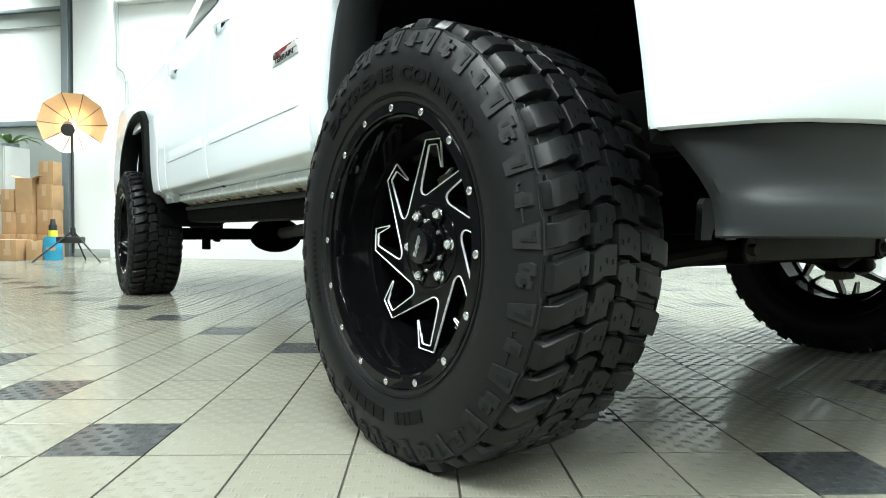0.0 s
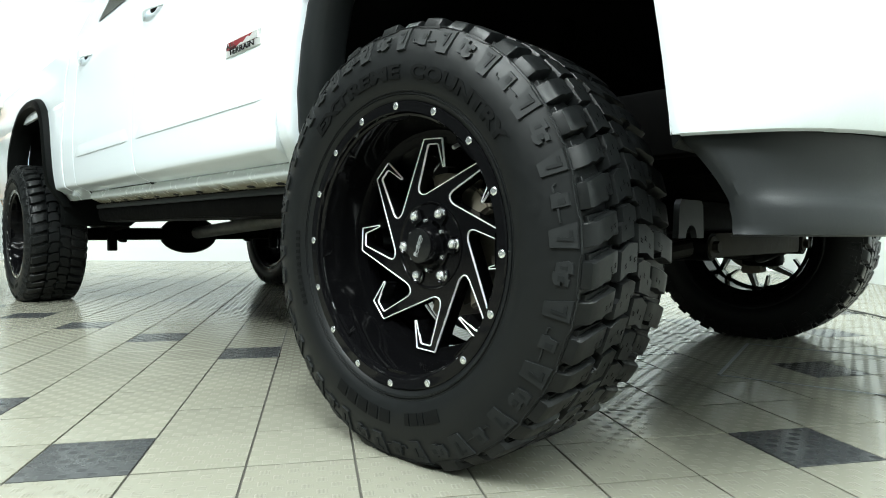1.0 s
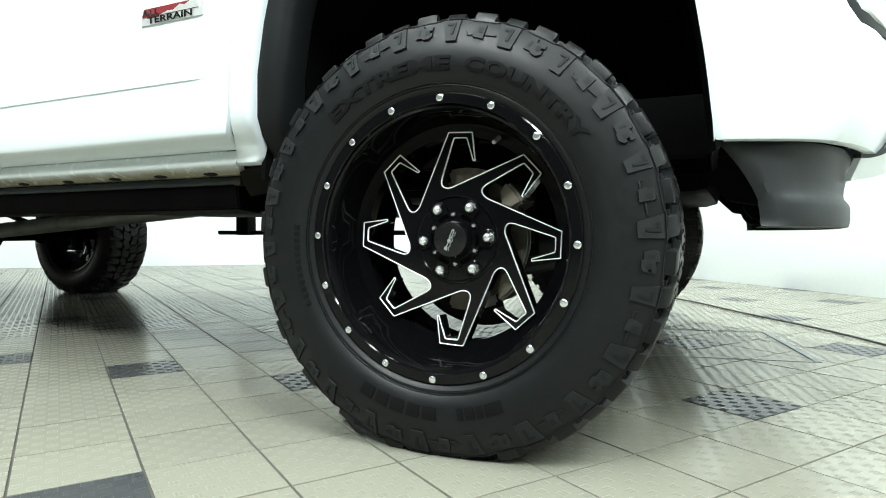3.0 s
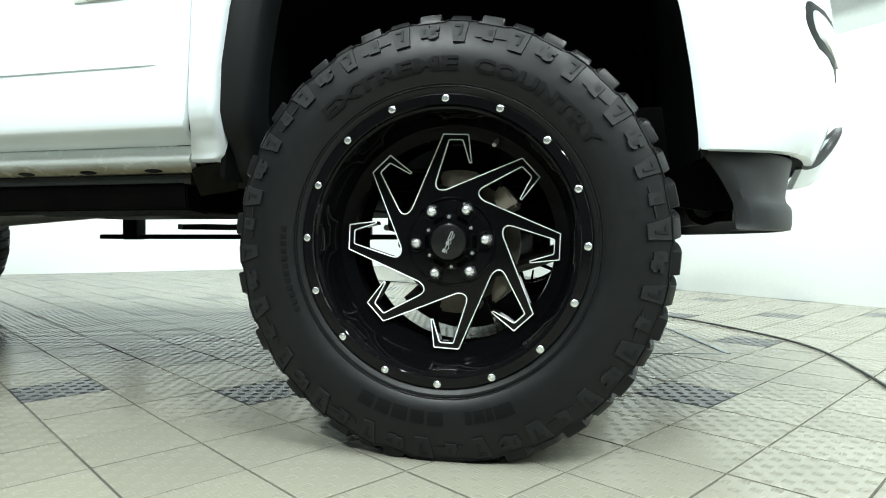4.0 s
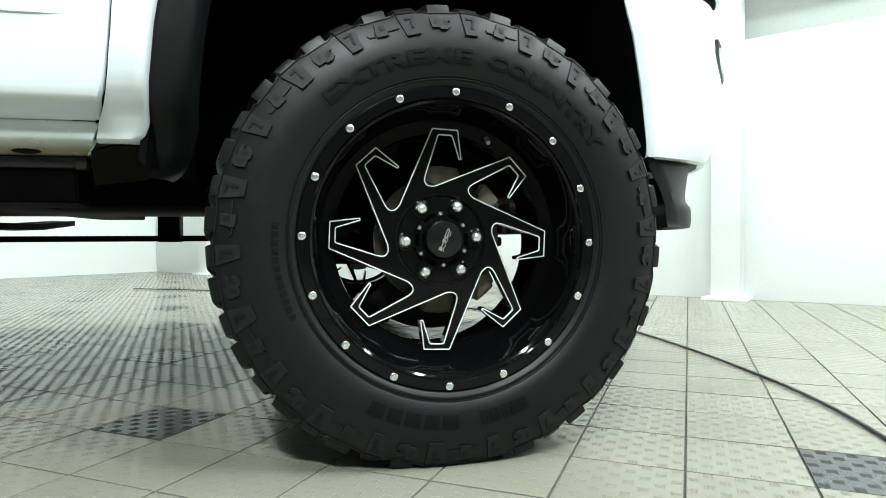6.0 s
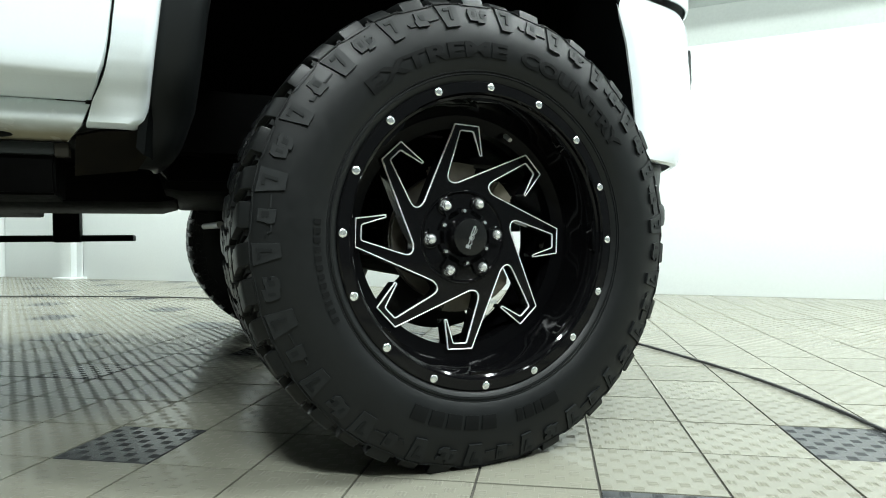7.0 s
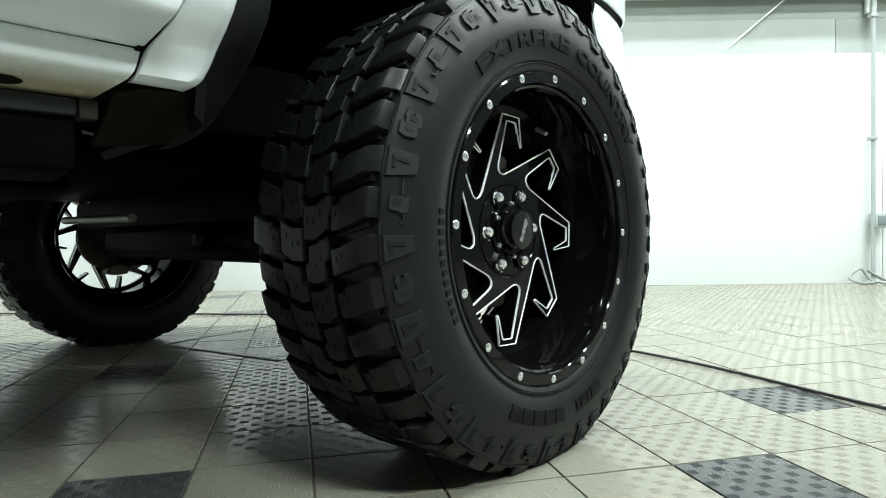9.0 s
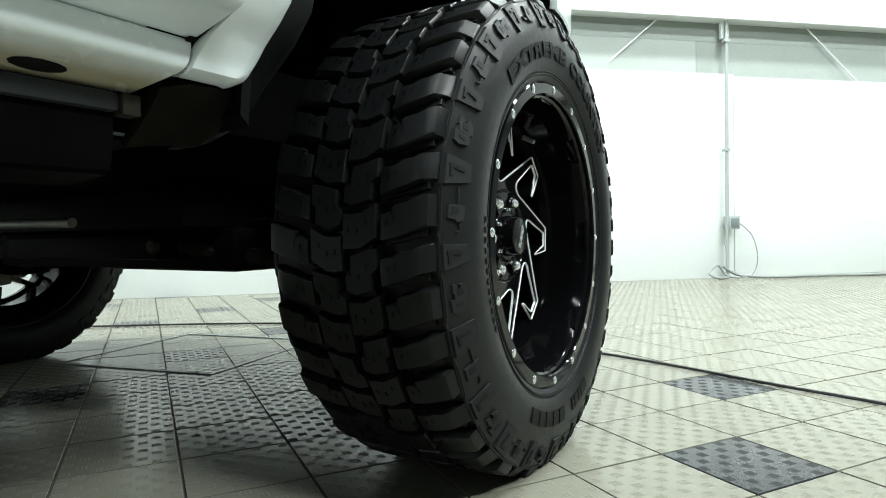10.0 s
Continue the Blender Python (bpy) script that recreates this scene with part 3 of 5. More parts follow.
# Cab glass, roof, bonnet, bed floor, tailgate
def cab():
    glass = []
    for side in (0, 1):
        for x0, x1, z1, top in ((-1.70, -0.95, 1.43, (-1.72, -1.35)), (-2.36, -1.76, 1.43, (-2.32, -1.78))):
            rows = []
            for k in range(5):
                t = k / 4
                y = 0.128 + 0.17 * t
                a, b = x0 + (top[0] - x0) * t, x1 + (top[1] - x1) * t
                rows.append([(a + (b - a) * j / 4, y if not side else 2 * MID - y, z1 + 0.42 * t) for j in range(5)])
            part("side_window", slab(rows, (0, 0.006 if not side else -0.006, 0)), GLASS_DARK, truck)
        rows = []
        for z, dy in ((1.415, 0.0), (1.43, 0.004), (1.86, 0.182), (1.93, 0.26)):
            y = 0.122 + dy + 0.008
            rows.append([(x if z < 1.8 else min(max(x, -2.75), -1.30), y if not side else 2 * MID - y, z) for x in (-2.84, -2.4, -2.0, -1.6, -1.2, -0.62)])
        part("cab_frame", slab(rows, (0, 0.02 if not side else -0.02, 0)), WHITE_PAINT, truck)
    roof = [[(-2.75 + 1.5 * i / 6, 0.38 + 1.45 * j / 8, 1.93 + 0.035 * math.sin(math.pi * j / 8)) for j in range(9)] for i in range(7)]
    part("roof", slab(roof, (0, 0, -0.02)), WHITE_PAINT, truck)
    part("windscreen", slab([[(-1.25 + 0.72 * k / 5, 0.36 - 0.20 * k / 5 + (1.49 + 0.40 * k / 5) * j / 6, 1.93 - 0.52 * k / 5) for j in range(7)] for k in range(6)], (0, 0, -0.008)), GLASS_DARK, truck)
    part("rear_window", slab([[(-2.75 - 0.09 * k, 0.38 - 0.2 * k + (1.45 + 0.4 * k) * j / 4, 1.93 - 0.5 * k) for j in range(5)] for k in (0, 1)], (0.01, 0, 0)), GLASS_DARK, truck)
    hood = [[(-0.58 + 1.36 * i / 8, 0.13 + 1.95 * j / 10, 1.36 + 0.05 * math.sin(math.pi * j / 10) - 0.05 * (i / 8) ** 2) for j in range(11)] for i in range(9)]
    part("bonnet", slab(hood, (0, 0, -0.02)), WHITE_PAINT, truck)
    part("bed_floor", box((-4.78, 0.14, 0.80), (-2.87, 2.07, 0.84)), CHASSIS, truck)
    part("bed_front_wall", box((-2.90, 0.13, 0.84), (-2.87, 2.08, 1.42)), WHITE_PAINT, truck)
    part("cab_back", box((-2.84, 0.12, 0.62), (-2.81, 2.09, 1.42)), WHITE_PAINT, truck)
    part("tailgate", box((-4.86, 0.13, 0.82), (-4.80, 2.08, 1.42), 0.01), WHITE_PAINT, truck)
    part("rear_bumper", box((-4.98, 0.12, 0.62), (-4.82, 2.09, 0.80), 0.03), CHROME, truck)
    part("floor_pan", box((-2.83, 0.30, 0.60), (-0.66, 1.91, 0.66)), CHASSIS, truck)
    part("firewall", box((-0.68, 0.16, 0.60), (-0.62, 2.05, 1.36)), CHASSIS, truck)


cab()

# Front bumper cover, its charcoal lower valance and the front face
PLAN = [(0.40, 0.140), (0.47, 0.146), (0.55, 0.161), (0.632, 0.186), (0.692, 0.228), (0.740, 0.302), (0.780, 0.41), (0.813, 0.54), (0.838, 0.72), (0.851, 0.90), (0.856, 1.105)]
VALANCE_PLAN = [(0.40, 0.150), (0.47, 0.158), (0.55, 0.190), (0.61, 0.228), (0.655, 0.285), (0.688, 0.36), (0.712, 0.46), (0.735, 0.60), (0.75, 0.76), (0.76, 0.92), (0.764, 1.105)]


def plan_at(s, plan=PLAN):
    """A point of the bumper's plan and its outward normal; s from 0 at the arch to 1 at the middle."""
    k = s * (len(plan) - 1)
    i = min(int(k), len(plan) - 2)
    f = k - i
    p = [plan[max(i - 1, 0)], plan[i], plan[i + 1], plan[min(i + 2, len(plan) - 1)]]
    p = [Vector(q) for q in p]
    pt = 0.5 * (2 * p[1] + (p[2] - p[0]) * f + (2 * p[0] - 5 * p[1] + 4 * p[2] - p[3]) * f * f + (3 * p[1] - p[0] - 3 * p[2] + p[3]) * f ** 3)
    d = p[2] - p[1]
    d.normalize()
    return pt, Vector((d.y, -d.x))


def front_skin(name, levels, material, s_edge, label="", n=44, inward=0.02, s1=1.0, plan=PLAN, lip=0.0, tuck=0.0):
    """Levels (z, outward offset, rise along s); the rear edge follows s_edge(z). Both flanks in one mesh."""
    rows = []
    for z, out, dz in levels:
        s0 = s_edge(z)
        half = []
        for k in range(n + 1):
            s = s0 + (s1 - s0) * (k / n) ** 1.15
            pt, nor = plan_at(s, plan)
            out2 = out + lip * max(0.0, min(1.0, (z - 0.505) / 0.08)) * max(0.0, min(1.0, (s - 0.2) / 0.3))
            out2 -= tuck * max(0.0, min(1.0, (0.70 - z) / 0.115)) ** 1.4 * max(0.0, min(1.0, (s - 0.12) / 0.30))
            round_in = 0.012 * max(0, 1 - k / 2)
            if plan is VALANCE_PLAN and 0.44 < z < 0.585:      # the bead dies out towards the rear edge
                w = max(0.0, min(1.0, (pt.x - 0.555) / 0.07))
                w = w * w * (3 - 2 * w)
                out2 = out2 * w - 0.006 * (1 - w)
            q = pt + nor * (out2 - round_in)
            half.append(Vector((q.x, q.y, z + dz * (s - s0))))
        rows.append(half + [Vector((p.x, 2 * MID - p.y, p.z)) for p in reversed(half[:-1])])
    def thick(p):
        w = max(0.0, min(1.0, (p.x - 0.56) / 0.14))
        return Vector((-inward * w, inward * (1 - w) * (1 if p.y < MID else -1), 0))
    return part(name, slab(rows, thick), material, truck, label)


def s_for_x(x, plan=PLAN):
    lo, hi = 0.0, 1.0
    for _ in range(40):
        mid = (lo + hi) / 2
        lo, hi = (mid, hi) if plan_at(mid, plan)[0].x < x else (lo, mid)
    return lo


bumper = front_skin("front_bumper", [(0.586, -0.012, -0.008), (0.5885, -0.002, -0.008), (0.597, 0.0, -0.008), (0.62, 0.001, -0.007), (0.64, 0.002, -0.006), (0.66, 0.002, -0.006), (0.70, 0.003, -0.003), (0.75, 0.004, 0), (0.85, 0.003, 0), (0.93, -0.006, 0), (0.962, -0.018, -0.01), (0.966, -0.03, -0.01)], WHITE_PAINT, lambda z: s_for_x(interp(z, ARCH_FRONT)), tuck=0.036, inward=0.006)
front_skin("front_valance", [(0.433, -0.018, 0), (0.436, -0.002, 0), (0.444, 0.0, 0), (0.452, 0.001, 0), (0.464, 0.001, 0), (0.474, 0.001, -0.001), (0.484, -0.001, -0.002), (0.491, -0.006, -0.003), (0.498, -0.011, -0.003), (0.507, -0.013, -0.003), (0.518, -0.014, -0.003), (0.530, -0.014, -0.003), (0.542, -0.0135, -0.003), (0.554, -0.013, -0.003), (0.566, -0.013, -0.004), (0.578, -0.0125, -0.006), (0.588, -0.012, -0.008), (0.59, -0.025, -0.008)], GREY_PLASTIC, lambda z: s_for_x(0.5545 - 0.076 * max(0.0, (z - 0.455) / 0.135) ** 1.55, VALANCE_PLAN), "charcoal plastic lower valance", plan=VALANCE_PLAN, lip=0.012, inward=0.006)
for side in (0.60, 2 * MID - 0.61):
    part("splash_shield", prism([(0.36, 1.10), (0.63, 1.10), (0.63, 0.492), (0.56, 0.487), (0.49, 0.50), (0.43, 0.56)], side, side + 0.01), BLACK_PLASTIC, truck, "black plastic splash shield")
front_skin("front_fender_cap", [(0.972, -0.004, 0), (0.98, -0.001, 0), (1.1, 0.0, 0), (1.2, 0.0, 0), (1.3, -0.01, 0), (1.33, -0.03, 0)], WHITE_PAINT, lambda z: s_for_x(interp(z, ARCH_FRONT)), s1=0.48, inward=0.006)
part("radiator_shield", box((0.600, 0.61, 0.462), (0.622, 1.60, 0.76), 0.004), CHASSIS, truck, "black panel behind the valance")
for side in (0.70, 1.51):
    hook = part("tow_hook", revolve([(side - 0.011, 0.026), (side - 0.011, 0.046), (side + 0.011, 0.046), (side + 0.011, 0.026)], 24), CHASSIS, truck, "black steel tow hook")
    hook.matrix_basis = pose(0.565, 0, 0.50)
part("grille", box((0.66, 0.62, 0.99), (0.80, 1.59, 1.28), 0.03), BLACK_PLASTIC, truck)
for y in (0.48, 1.73):
    part("headlamp", box((0.60, y - 0.13, 1.02), (0.735, y + 0.13, 1.27), 0.03), LENS, truck)
# Fog lamps let into the bumper's corners
def fog_skin(levels, out):
    rows = []
    for z, a, b in levels:
        row = []
        for k in range(9):
            pt, nor = plan_at(s_for_x(a + (b - a) * k / 8))
            q = pt + nor * (out - (0.004 if k in (0, 8) else 0))
            row.append((q.x, q.y, z))
        rows.append(row)
    return slab(rows, (-0.006, 0.008, 0))


def fog_lamp():
    """A pale lens in a charcoal teardrop bezel."""
    ob = part("fog_lamp", fog_skin(((0.755, 0.768, 0.778), (0.768, 0.728, 0.793), (0.783, 0.686, 0.797), (0.80, 0.672, 0.795), (0.82, 0.661, 0.782), (0.835, 0.657, 0.765), (0.85, 0.659, 0.735), (0.86, 0.661, 0.705), (0.869, 0.664, 0.672)), 0.006), GREY_PLASTIC, truck, "fog lamp in a charcoal bezel")
    far = mirrored(ob, "fog lamp in a charcoal bezel")
    lens = part("lens", fog_skin(((0.775, 0.754, 0.764), (0.79, 0.715, 0.768), (0.805, 0.690, 0.764), (0.82, 0.680, 0.752), (0.835, 0.675, 0.730), (0.845, 0.674, 0.702), (0.852, 0.675, 0.682)), 0.0095), LENS, ob, "pale fog lamp lens")
    far_lens = mirrored(lens, "pale fog lamp lens")
    far_lens.parent = far


# Blade under the bumper, dark trim on top
def bumper_lip():
    def curve(pts):
        out = []
        for i in range(len(pts) - 1):
            p = [Vector(pts[max(0, min(len(pts) - 1, k))]) for k in (i - 1, i, i + 1, i + 2)]
            for f in (0, 0.2, 0.4, 0.6, 0.8):
                out.append(0.5 * (2 * p[1] + (p[2] - p[0]) * f + (2 * p[0] - 5 * p[1] + 4 * p[2] - p[3]) * f * f + (3 * p[1] - p[0] - 3 * p[2] + p[3]) * f ** 3))
        return out + [Vector(pts[-1])]
    top = curve([(0.730, 0.436, 0.581), (0.752, 0.460, 0.585), (0.781, 0.491, 0.601), (0.823, 0.534, 0.643), (0.854, 0.564, 0.684), (0.880, 0.660, 0.696), (0.905, 0.80, 0.700), (0.920, MID, 0.700)])
    mid = curve([(0.730, 0.438, 0.574), (0.752, 0.463, 0.576), (0.785, 0.498, 0.590), (0.828, 0.545, 0.630), (0.860, 0.582, 0.674), (0.886, 0.672, 0.686), (0.911, 0.81, 0.690), (0.930, MID, 0.690)])
    low = curve([(0.715, 0.455, 0.530), (0.740, 0.489, 0.535), (0.785, 0.555, 0.548), (0.835, 0.625, 0.582), (0.870, 0.670, 0.628), (0.895, 0.730, 0.642), (0.920, 0.83, 0.645), (0.935, MID, 0.645)])
    blade = part("bumper_lip", slab([mid, low], (-0.012, 0.006, 0)), WHITE_PAINT, truck, "white lower bumper blade")
    trim = part("lip_trim", slab([top, mid], (-0.012, 0.006, 0)), GREY_PLASTIC, truck, "charcoal trim strip on the bumper blade")
    mirrored(blade)
    mirrored(trim)


bumper_lip()


fog_lamp()

# Wheel arch liners and inner walls
def liner(cx, arch, name="wheel_arch_liner"):
    pts = arch
    rows = [[(cx + x * s, y, z) for x, z in pts] for y, s in ((0.158, 0.998), (0.18, 0.985), (0.30, 0.97), (0.62, 0.95))]
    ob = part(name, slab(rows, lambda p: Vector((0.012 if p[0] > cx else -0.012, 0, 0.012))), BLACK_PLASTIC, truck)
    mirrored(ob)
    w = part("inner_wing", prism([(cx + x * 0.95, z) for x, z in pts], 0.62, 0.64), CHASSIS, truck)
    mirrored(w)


front_arch = [(-0.556, 0.55), (-0.551, 0.60)] + [(x, z) for z, x in ARCH_REAR[6:]] + [(-0.2, 1.2), (0.15, 1.2)] + [(x, z) for z, x in reversed(ARCH_FRONT[1:])] + [(0.474, 0.57)]
liner(0.0, front_arch)
rear_arch = [((0.545 if k < 12 else 0.505) * math.copysign(abs(math.cos(math.pi * k / 24)) ** 0.72, 12 - k), 0.57 + 0.61 * math.sin(math.pi * k / 24) ** 0.80) for k in range(25)]
liner(BASE, rear_arch)
# Solid black filler, added to block the view through the rear arch
part("wheel_house", box((BASE - 0.58, 0.645, 0.62), (BASE + 0.58, 1.565, 1.17), 0.01), CHASSIS, truck)
# charcoal flare lip at the back of the front arch
flare_rows = []
for z, x in [(0.536, -0.592), (0.542, -0.581), (0.550, -0.572), (0.560, -0.5645), (0.572, -0.5585), (0.586, -0.5545), (0.602, -0.5515), (0.618, -0.549), (0.64, -0.545), (0.66, -0.5415)] + ARCH_REAR[6:] + [(1.18, -0.25), (1.19, 0.0)]:
    tuck = max(0.0, min(1.0, (0.640 - z) / 0.104))
    y = interp(max(z, 0.612), FENDER_SIDE) + 0.025 + 0.004 * max(0.0, min(1.0, (0.66 - z) / 0.06)) + 0.060 * tuck ** 2
    w = 1.0 - 0.3 * tuck
    flare_rows.append([(x - 0.003, y, z)] + [(x + dx * w, y + dy, z) for dx, dy in ((0.012, 0), (0.030, 0.002), (0.046, 0.006), (0.058, 0.014), (0.065, 0.026), (0.069, 0.045), (0.071, 0.085))])
part("arch_flare", slab(flare_rows, (-0.006, 0.010, 0.002)), FLARE, truck, "charcoal arch lip", angle=60)

# black flare round the rear arch
lip_rows = []
for x, z in rear_arch:
    d = Vector((x, z - 0.62)).normalized()
    y = side_y(min(max(z, 0.6), 1.4))
    lip_rows.append([(BASE + x + d.x * o, y + dy, z + d.y * o) for o, dy in ((-0.02, 0.06), (-0.015, -0.01), (0.0, -0.035), (0.022, -0.038), (0.045, -0.028), (0.055, -0.003))])
mirrored(part("arch_flare", slab(lip_rows, (0, 0.012, 0)), BLACK_PLASTIC, truck, "black rear arch flare"))

# ---- wheel ----
TYRE_SIDE = [(0.268, 0.004), (0.276, -0.004), (0.283, -0.0075), (0.288, -0.0065), (0.30, -0.0145), (0.32, -0.0185), (0.345, -0.0180), (0.37, -0.0125), (0.388, -0.0055), (0.3970, -0.0015), (0.4002, 0.0005), (0.4026, 0.0012)]
TYRE_W = 0.284                     # lip plane to the inner flange
LUGS = 44


def tyre_y(r):
    return interp(r, TYRE_SIDE)


def tyre():
    """Carcass, 44 shoulder lugs of two kinds in turn, four rows of blocks between them, and the sidewall's raised shapes."""
    prof = [(y, r) for r, y in TYRE_SIDE] + [(0.0030, 0.4028), (0.0046, 0.4008), (0.022, 0.4020), (0.070, 0.4025), (0.080, 0.3985), (0.10, 0.4005), (0.142, 0.4010), (0.184, 0.4005), (TYRE_W - 0.080, 0.3985), (TYRE_W - 0.070, 0.4025), (TYRE_W - 0.022, 0.4020), (TYRE_W - 0.0046, 0.4010), (TYRE_W - 0.0030, 0.4034)] + [(TYRE_W - y, r) for r, y in reversed(TYRE_SIDE)] + [(TYRE_W - 0.02, 0.262), (0.02, 0.262)]
    bm = revolve(prof, 176)
    for f in bm.faces:
        c = f.calc_center_median()
        if math.hypot(c.x, c.z) < 0.397:
            f.material_index = 2
    step = 2 * math.pi / LUGS
    turn0 = radians(-9.07)

    def at(s, y, r, k):
        a = (k + s) * step + turn0
        return (r * math.cos(a), y, r * math.sin(a))

    def block(k, pts, r0, r1, flip, taper=0.05, index=0, edge=0.0016, slant=0.0):
        """A tread block: outline in (pitch, y), from r0 up to r1, with a broken top edge; slant: pitches per metre."""
        pts = [(s + slant * (y - 0.10), y) for s, y in pts]
        cs, cy = sum(p[0] for p in pts) / len(pts), sum(p[1] for p in pts) / len(pts)
        rings = []
        for r, k0 in ((r0, 1.0 + taper), (r1 - edge, 1.0), (r1, 0.965)) if edge else ((r0, 1.0), (r1, 1.0)):
            rings.append([bm.verts.new(at(cs + (s - cs) * k0, cy + (y - cy) * k0 if not flip else TYRE_W - (cy + (y - cy) * k0), r, k)) for s, y in pts])
        made = [bm.faces.new(rings[-1])]
        for low, top in zip(rings, rings[1:]):
            for i in range(len(pts)):
                j = (i + 1) % len(pts)
                made.append(bm.faces.new((low[i], low[j], top[j], top[i])))
        for f in made:
            f.material_index = index

    # (y, r, how far the leading and the trailing edge run ahead, in pitches)
    LUG_A = [(0.0815, 0.398, 0.40, 0.30), (0.0800, 0.4165, 0.40, 0.30), (0.0755, 0.4188, 0.39, 0.30), (0.060, 0.4192, 0.33, 0.26), (0.0585, 0.4192, 0.20, 0.255), (0.040, 0.4192, 0.15, 0.17), (0.026, 0.4187, 0.05, 0.09), (0.0135, 0.4180, 0.0, 0.02), (0.0090, 0.4160, 0.0, 0.0), (0.0040, 0.4062, 0.0, 0.0), (0.0028, 0.3990, 0.0, 0.0)]
    LUG_B = [(0.0840, 0.398, 0.34, 0.34), (0.0825, 0.4165, 0.34, 0.34), (0.0775, 0.4188, 0.33, 0.33), (0.062, 0.4192, 0.30, 0.26), (0.047, 0.4192, 0.17, 0.19), (0.036, 0.4187, 0.16, 0.14), (0.0245, 0.4178, 0.07, 0.07), (0.0195, 0.4158, 0.05, 0.04), (0.0060, 0.4052, 0.0, 0.0), (0.0030, 0.4010, 0.0, 0.0), (0.0028, 0.3990, 0.0, 0.0)]

    def shoulder(k, s0, s1, flip, sec):
        rings = []
        for f, drop in ((0.0, 1.0), (0.04, 0.0), (0.35, 0.0), (0.68, 0.0), (0.96, 0.0), (1.0, 1.0)):
            ring = []
            for y, r, d0, d1 in sec:
                s = s0 + d0 + (s1 + d1 - s0 - d0) * f
                r2 = r - 0.0020 * drop if r > 0.408 else r
                ring.append(bm.verts.new(at(s, y if not flip else TYRE_W - y, r2, k)))
            rings.append(ring)
        for a, b in zip(rings, rings[1:]):
            for i in range(len(sec) - 1):
                bm.faces.new((a[i], a[i + 1], b[i + 1], b[i]))
        for ring, out in ((rings[0], -0.05), (rings[-1][::-1], 0.05)):
            foot = []
            for v in ring:
                r = math.hypot(v.co.x, v.co.z)
                a = math.atan2(v.co.z, v.co.x) + (out * step if r > 0.41 else 0.0)
                foot.append(bm.verts.new((0.3985 * math.cos(a), v.co.y, 0.3985 * math.sin(a))))
            for i in range(len(ring) - 1):
                bm.faces.new((ring[i], ring[i + 1], foot[i + 1], foot[i]))

    ROW = ([(0.02, 0.0866), (0.78, 0.0866), (0.91, 0.1120), (0.80, 0.1402), (0.02, 0.1402), (0.12, 0.1120)],
           [(0.00, 0.0868), (0.44, 0.0866), (0.52, 0.0955), (0.90, 0.0965), (0.91, 0.1230), (0.76, 0.1400), (0.42, 0.1402), (0.34, 0.1300), (0.00, 0.1290)])
    for k in range(LUGS):
        even = k % 2
        for flip in (False, True):
            kk = k if not flip else k + 0.5
            s0, s1 = (0.16, 0.83) if not even else (0.19, 0.80)
            shoulder(kk, s0, s1, flip, LUG_B if even else LUG_A)
            # ledges that step down into the groove behind each lug
            block(kk, [(s1 - 0.02, 0.014), (s1 + 0.20, 0.014), (s1 + 0.40, 0.078), (s1 + 0.24, 0.078)], 0.398, 0.4075, flip, edge=0.0008)
            block(kk, [(s1 - 0.02, 0.018), (s1 + 0.08, 0.018), (s1 + 0.36, 0.074), (s1 + 0.24, 0.074)], 0.406, 0.4105, flip, edge=0.0008)
            if not even:
                # stair-shaped notch at the lug's inner end, its shade laid on as black bars
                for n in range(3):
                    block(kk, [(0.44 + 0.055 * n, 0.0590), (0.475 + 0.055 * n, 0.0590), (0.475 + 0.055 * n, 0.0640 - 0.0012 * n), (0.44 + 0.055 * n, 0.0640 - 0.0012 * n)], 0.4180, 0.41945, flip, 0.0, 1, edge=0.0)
            block(kk + 0.34, ROW[k % 2], 0.398, 0.4193, flip, taper=0.08, slant=4.0)
            # tie bars low between the blocks
            block(kk + 0.34, [(0.84, 0.098), (1.04, 0.098), (1.04, 0.122), (0.84, 0.122)], 0.398, 0.4090, flip, edge=0.0008)
            # short zigzag sipes on the tops, black inlays in place of shaded cuts
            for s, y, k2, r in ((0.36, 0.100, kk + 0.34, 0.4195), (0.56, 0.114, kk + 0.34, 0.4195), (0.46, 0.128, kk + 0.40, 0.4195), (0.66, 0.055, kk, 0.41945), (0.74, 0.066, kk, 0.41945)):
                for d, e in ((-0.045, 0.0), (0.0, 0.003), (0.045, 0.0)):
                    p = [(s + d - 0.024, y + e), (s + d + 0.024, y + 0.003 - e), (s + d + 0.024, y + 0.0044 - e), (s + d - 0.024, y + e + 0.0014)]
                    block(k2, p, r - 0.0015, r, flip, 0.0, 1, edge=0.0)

    def on_side(k, pts, high, flip, index=3):
        """A raised shape on the sidewall: outline in (pitch, radius), with chamfered flanks."""
        cs, cr = sum(p[0] for p in pts) / len(pts), sum(p[1] for p in pts) / len(pts)
        sgn = -1 if flip else 1
        low, top = [], []
        for s, r in pts:
            y = tyre_y(r)
            low.append(bm.verts.new(at(s, y + 0.002 if not flip else TYRE_W - y - 0.002, r, k)))
            top.append(bm.verts.new(at(s + (cs - s) * 0.05, (y - high) if not flip else TYRE_W - y + high, r + (cr - r) * 0.05, k)))
        made = [bm.faces.new(top)]
        for i in range(len(pts)):
            j = (i + 1) % len(pts)
            made.append(bm.faces.new((low[i], low[j], top[j], top[i])))
        for f in made:
            f.material_index = index

